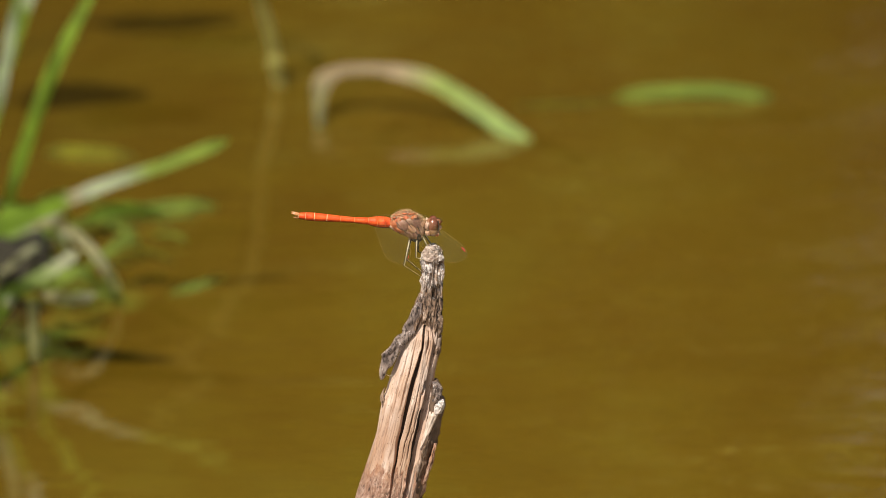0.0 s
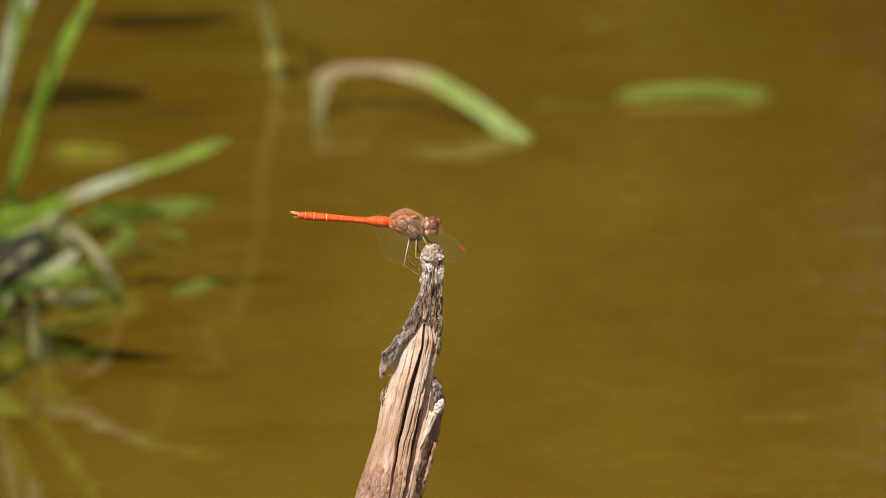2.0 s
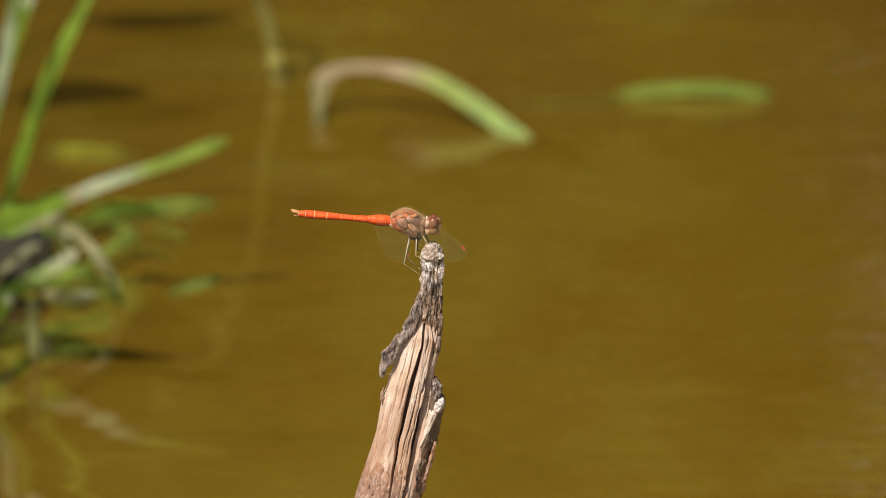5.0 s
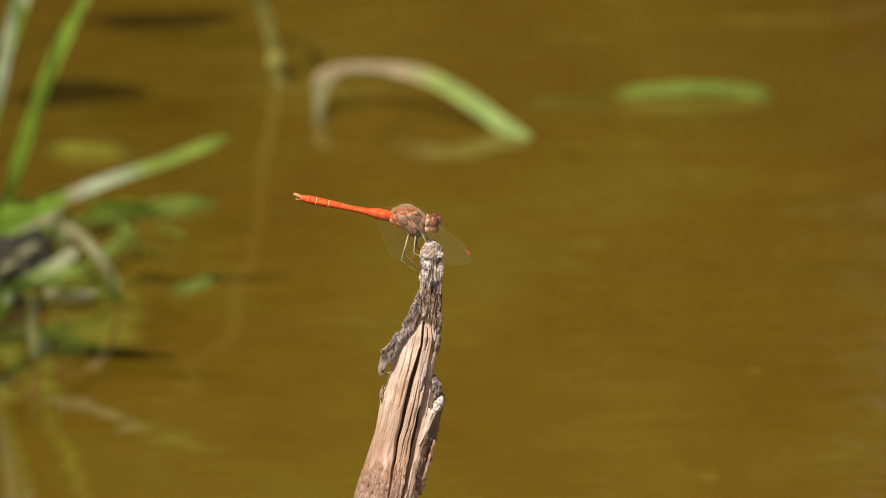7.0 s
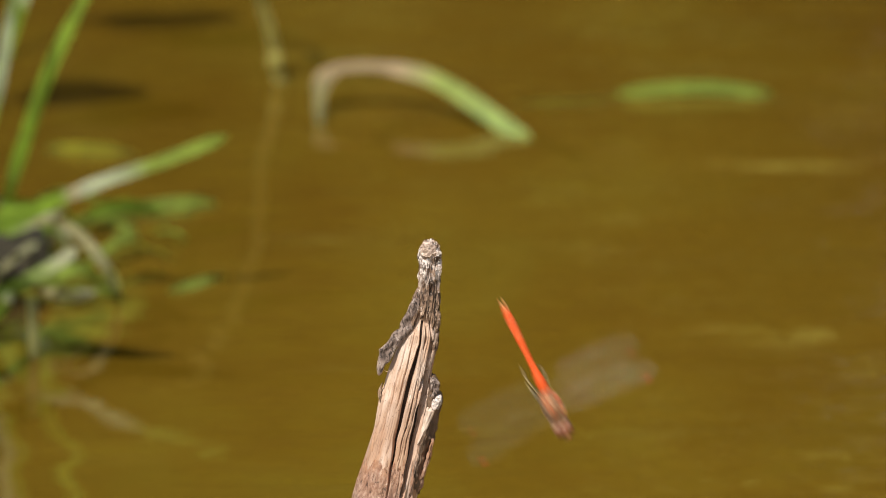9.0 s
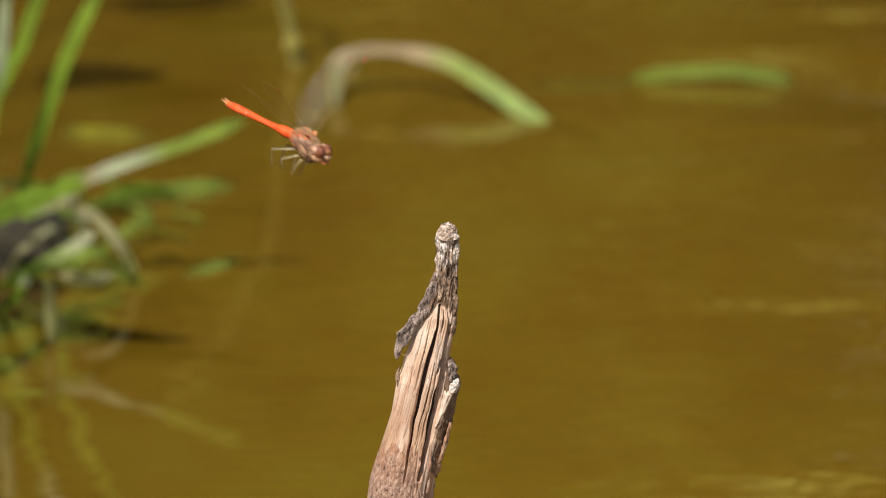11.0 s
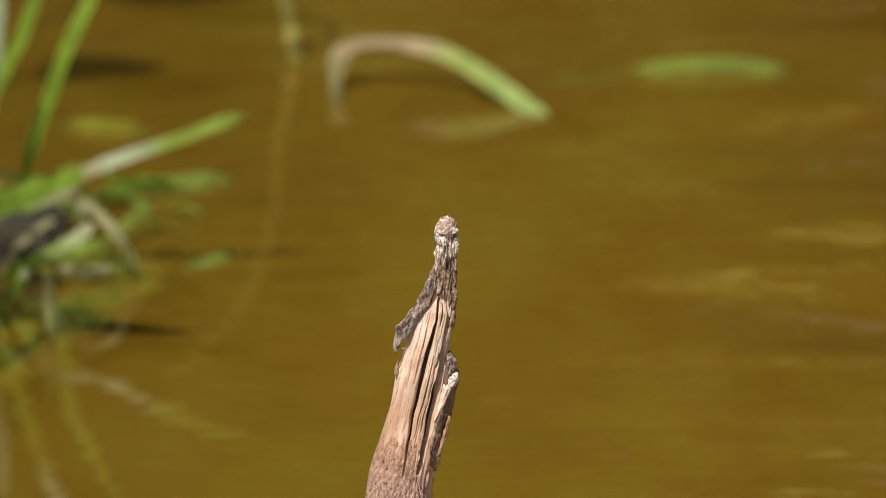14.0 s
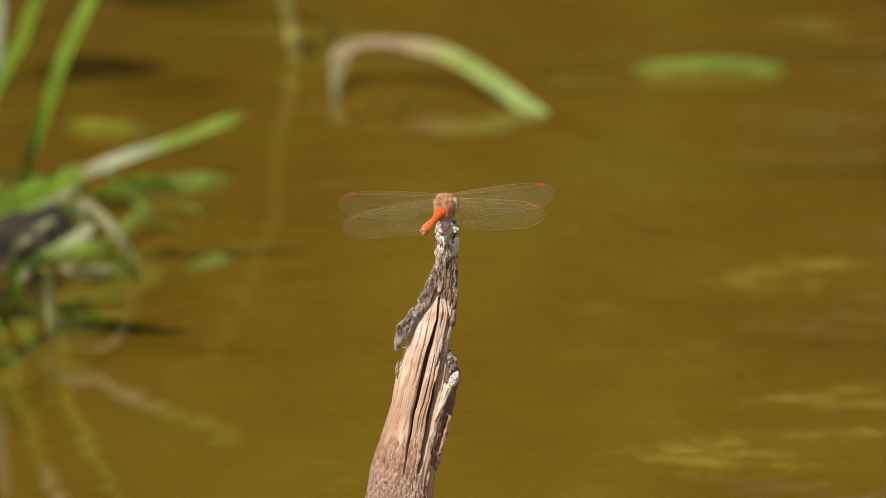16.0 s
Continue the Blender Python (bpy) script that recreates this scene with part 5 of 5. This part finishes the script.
def wing_pose(kind, side, flap, sweep, twist=0.0):
    """A wing raised by flap and swept forward by sweep, degrees."""
    x, y, z = HINGES[(kind, side)]
    turn = Matrix.Rotation(radians(-sweep * side), 4, "Z") @ Matrix.Rotation(radians(flap * side), 4, "X") @ Matrix.Rotation(radians(twist), 4, "Y")
    return Matrix.Translation((x * K, y * K, z * K)) @ turn


WINGS = {key: wing(key[0], key[1], wing_pose(key[0], key[1], 0, 0)) for key in HINGES}


# ---- what moves ----
PERCH_A = [(0.00, pose(-0.00638, 0.00000, 0.15588, 3.8, -0.0, 0.0)), (1.00, pose(-0.00627, 0.00000, 0.15585, 3.8, -0.0, 0.0)), (2.50, pose(-0.00651, 0.00000, 0.15579, 3.8, -0.0, 0.0)), (4.00, pose(-0.00634, 0.00000, 0.15588, 3.8, -0.0, 0.0)), (6.30, pose(-0.00643, 0.00000, 0.15579, 3.8, 1.1, -0.3)),
           (6.80, pose(-0.00636, 0.00000, 0.15609, 3.8, 2.8, -0.7)), (7.00, pose(-0.00618, 0.00000, 0.15630, 3.8, 4.4, -1.2)), (8.00, pose(-0.00638, -0.00000, 0.15616, 3.8, 4.4, -1.2)), (8.80, pose(-0.00634, 0.00000, 0.15627, 3.8, 3.9, -1.0))]
FLIGHT_A = [(8.90, pose(-0.00585, 0.00000, 0.15729, 3.8, 1.7, -0.4)), (8.93, pose(0.00085, -0.02200, 0.15059, 17.0, 18.8, -11.7)), (8.96, pose(0.01189, -0.02500, 0.13856, 18.7, 35.0, -18.5)), (9.00, pose(0.02963, -0.02000, 0.11402, 46.5, 59.8, -27.3)), (9.10, pose(0.07300, -0.01000, 0.04926, 46.3, 43.1, -14.4)),
            (9.30, pose(0.22426, 0.20000, -0.00526, 6.8, -0.0, 0.1)), (9.80, pose(0.67372, 0.60000, 0.02638, 4.2, 6.3, 53.2)), (10.30, pose(0.43961, 0.70000, 0.13303, -5.9, 7.9, 149.0)), (10.70, pose(0.01645, 0.30000, 0.20874, -5.6, 3.8, -146.2)),
            (10.90, pose(-0.04811, 0.10000, 0.16776, 2.3, 8.8, -78.3)), (11.05, pose(-0.02083, 0.00000, 0.16446, 6.4, 12.3, -22.1)), (11.20, pose(-0.00561, 0.00000, 0.15669, 3.7, -0.0, 0.1))]
PERCH_B = [(11.30, pose(-0.00565, 0.00000, 0.15603, 3.7, -0.6, 0.2)), (12.50, pose(-0.00611, 0.00000, 0.15569, 3.7, -0.6, 0.3)), (13.50, pose(-0.00608, 0.00000, 0.15573, 3.7, -0.6, 0.3))]
FLIGHT_B = [(13.55, pose(-0.00733, 0.00000, 0.16305, 0.6, -14.1, -68.6)), (13.60, pose(-0.01037, 0.00000, 0.16765, -1.7, -21.5, -112.7)), (13.70, pose(-0.06061, 0.00000, 0.16481, -15.6, 17.0, -158.6)), (13.80, pose(-0.13058, 0.00000, 0.15450, -6.6, 2.6, -166.9)),
            (13.95, pose(-0.16807, 0.00000, 0.14595, 1.2, -14.4, -108.0)), (14.07, pose(-0.14456, 0.00000, 0.14455, 1.3, -9.3, -37.6)), (14.20, pose(-0.07973, 0.00000, 0.14659, 6.7, -1.5, -5.4)), (14.30, pose(-0.06113, 0.00000, 0.16265, 2.2, 4.2, -44.6)),
            (14.40, pose(-0.04536, 0.00000, 0.16981, 11.1, 9.0, -31.6)), (14.50, pose(-0.02382, 0.00000, 0.16810, 22.6, 9.5, -67.8)), (14.60, pose(-0.01580, 0.00000, 0.15949, 1.2, -3.0, -41.2)), (14.70, pose(-0.03157, 0.00000, 0.16518, -3.6, 5.1, -113.8)),
            (14.80, pose(-0.07276, 0.00000, 0.17457, -8.4, 1.1, -161.5)), (14.90, pose(-0.09259, 0.00000, 0.16452, -7.9, 7.9, -152.7)), (14.95, pose(-0.08913, 0.00000, 0.16594, -1.5, -1.9, -116.7)), (15.00, pose(-0.08262, 0.00000, 0.16621, -0.9, -8.2, -84.2)),
            (15.10, pose(-0.04180, 0.00000, 0.16681, 1.2, -4.6, -43.4)), (15.13, pose(-0.02547, 0.00000, 0.16853, 1.6, -0.8, -2.7)), (15.17, pose(-0.00818, 0.00000, 0.17054, 2.6, 6.2, 52.5)), (15.20, pose(0.00579, 0.00000, 0.17169, -0.2, -2.5, 93.0)),
            (15.30, pose(0.02918, 0.00000, 0.16441, -2.4, 12.8, 122.5)), (15.40, pose(0.02019, 0.00000, 0.15768, -3.9, -4.2, 125.8)), (15.50, pose(0.00995, -0.00000, 0.15337, -2.6, 0.1, 128.7)), (15.60, pose(0.00081, 0.00000, 0.15335, -6.0, -16.1, 121.5)),
            (15.70, pose(-0.00057, 0.00000, 0.15506, -0.8, -1.5, 101.6)), (15.80, pose(-0.00057, 0.00000, 0.15361, -0.6, -1.5, 98.8)), (15.90, pose(-0.00099, 0.00000, 0.15317, 0.3, -2.5, 85.5)), (16.00, pose(-0.00099, 0.00000, 0.15287, -1.7, -3.5, 79.3))]
TAIL = [(0, 4.7), (4, 4.7), (6.3, 4.4), (6.5, 4.5), (6.8, 6.2), (7.0, 7.5), (8.8, 7.0), (8.9, 3.0), (9.0, 2.0), (11.2, -2.0), (11.3, -3.4), (13.5, -3.8), (13.6, 3.0), (15.6, 3.0), (15.8, 4.0), (16.0, 6.0)]
# wings at rest: seconds, then flap and sweep of the fore and hind wing, right side and left side
REST = {-1: (-6.0, 32.0, -9.0, 4.0), 1: (-23.0, 18.0, -24.0, -4.0)}
REST_TWIST = {("forewing", -1): -28.0}  # the near forewing lies with its hind edge low
REST_LATE = {-1: (7.0, 4.0, -1.0, -4.0), 1: (-1.0, 2.0, -12.0, -4.0)}
LATE_TWIST = -74.0  # the front edges stand up, the film faces back


def motions():
    walk(dragonfly, PERCH_A + FLIGHT_A + PERCH_B + FLIGHT_B)
    walk(abdomen, [(t, pose(-4.2 * K, 0, 0.75 * K, 0, a, 0)) for t, a in TAIL])
    for (kind, side), ob in WINGS.items():
        k = 0 if kind == "forewing" else 2
        rest, late = REST[side][k:k + 2], REST_LATE[side][k:k + 2]
        lie = REST_TWIST.get((kind, side), 0.0)
        rows = [(0, wing_pose(kind, side, *rest, lie)), (6.3, wing_pose(kind, side, *rest, lie)), (7.0, wing_pose(kind, side, rest[0] - 3, rest[1] + 5, lie)), (8.8, wing_pose(kind, side, rest[0] - 3, rest[1] + 5, lie))]
        lag = 0.6 if kind == "hindwing" else 0.0
        for start, end, phase in ((8.9, 11.1, 2), (13.5333, 15.6, 2)):
            for i in range(round((end - start) * FPS) + 1):
                beat = math.sin(math.pi / 2 * (i + phase) + lag)
                # gliding with spread wings, or caught high or tilted
                beat = {270: 0.05, 450: 0.5, 465: 0.05 if side < 0 else -0.55}.get(round((start + i / FPS) * FPS), beat)
                rows.append((start + i / FPS, wing_pose(kind, side, 8 + 42 * beat, 6 if kind == "forewing" else -6, 10 * math.cos(math.pi / 2 * (i + phase)))))
            if end < 12:
                rows += [(t, wing_pose(kind, side, rest[0], rest[1] + 4, lie)) for t in (11.3, 13.5)]
        rows += [(15.7, wing_pose(kind, side, late[0] + 5, late[1], LATE_TWIST)), (16.0, wing_pose(kind, side, *late, LATE_TWIST))]
        walk(ob, rows)
    # in flight the legs are folded back under the body
    for leg in LEG_PARTS:
        walk(leg, [(t, pose(0, 0, 0, 0, a, 0)) for t, a in ((0, 0), (8.9, 0), (9.0, 80), (10.9, 80), (11.2, 0), (13.5, 0), (13.63, 75), (15.2, 75), (15.43, 8), (15.6, 0), (16, 0))])
    # wind drives the ripples slowly across the pond
    walk(water, [(0, pose(0.01, 0.7, 0)), (8, pose(0.0, 0.02, 0)), (16, pose(-0.01, -0.66, 0))])
    # the tuft's long blades nod a little in the wind
    x, y, z = bleached_blade.location
    walk(bleached_blade, [(t, pose(x, y, z, 0, a, 0)) for t, a in ((0, 6.0), (3.5, 5.6), (8, 5.8), (9.2, 5.2), (11.3, 0.6), (14, 0), (16, 0))])
    for ob, size in ((tall_blade, 1.0), (tall_blade_two, 1.4), (pale_blade, 0.5)):
        x, y, z = ob.location
        walk(ob, [(t, pose(x, y, z, 0, size * a, 0)) for t, a in ((0, 0), (1.5, -0.1), (3.5, 0.3), (6.5, -0.4), (9, -0.5), (12.5, 0.2), (14.5, -0.1), (16, 0))])


motions()
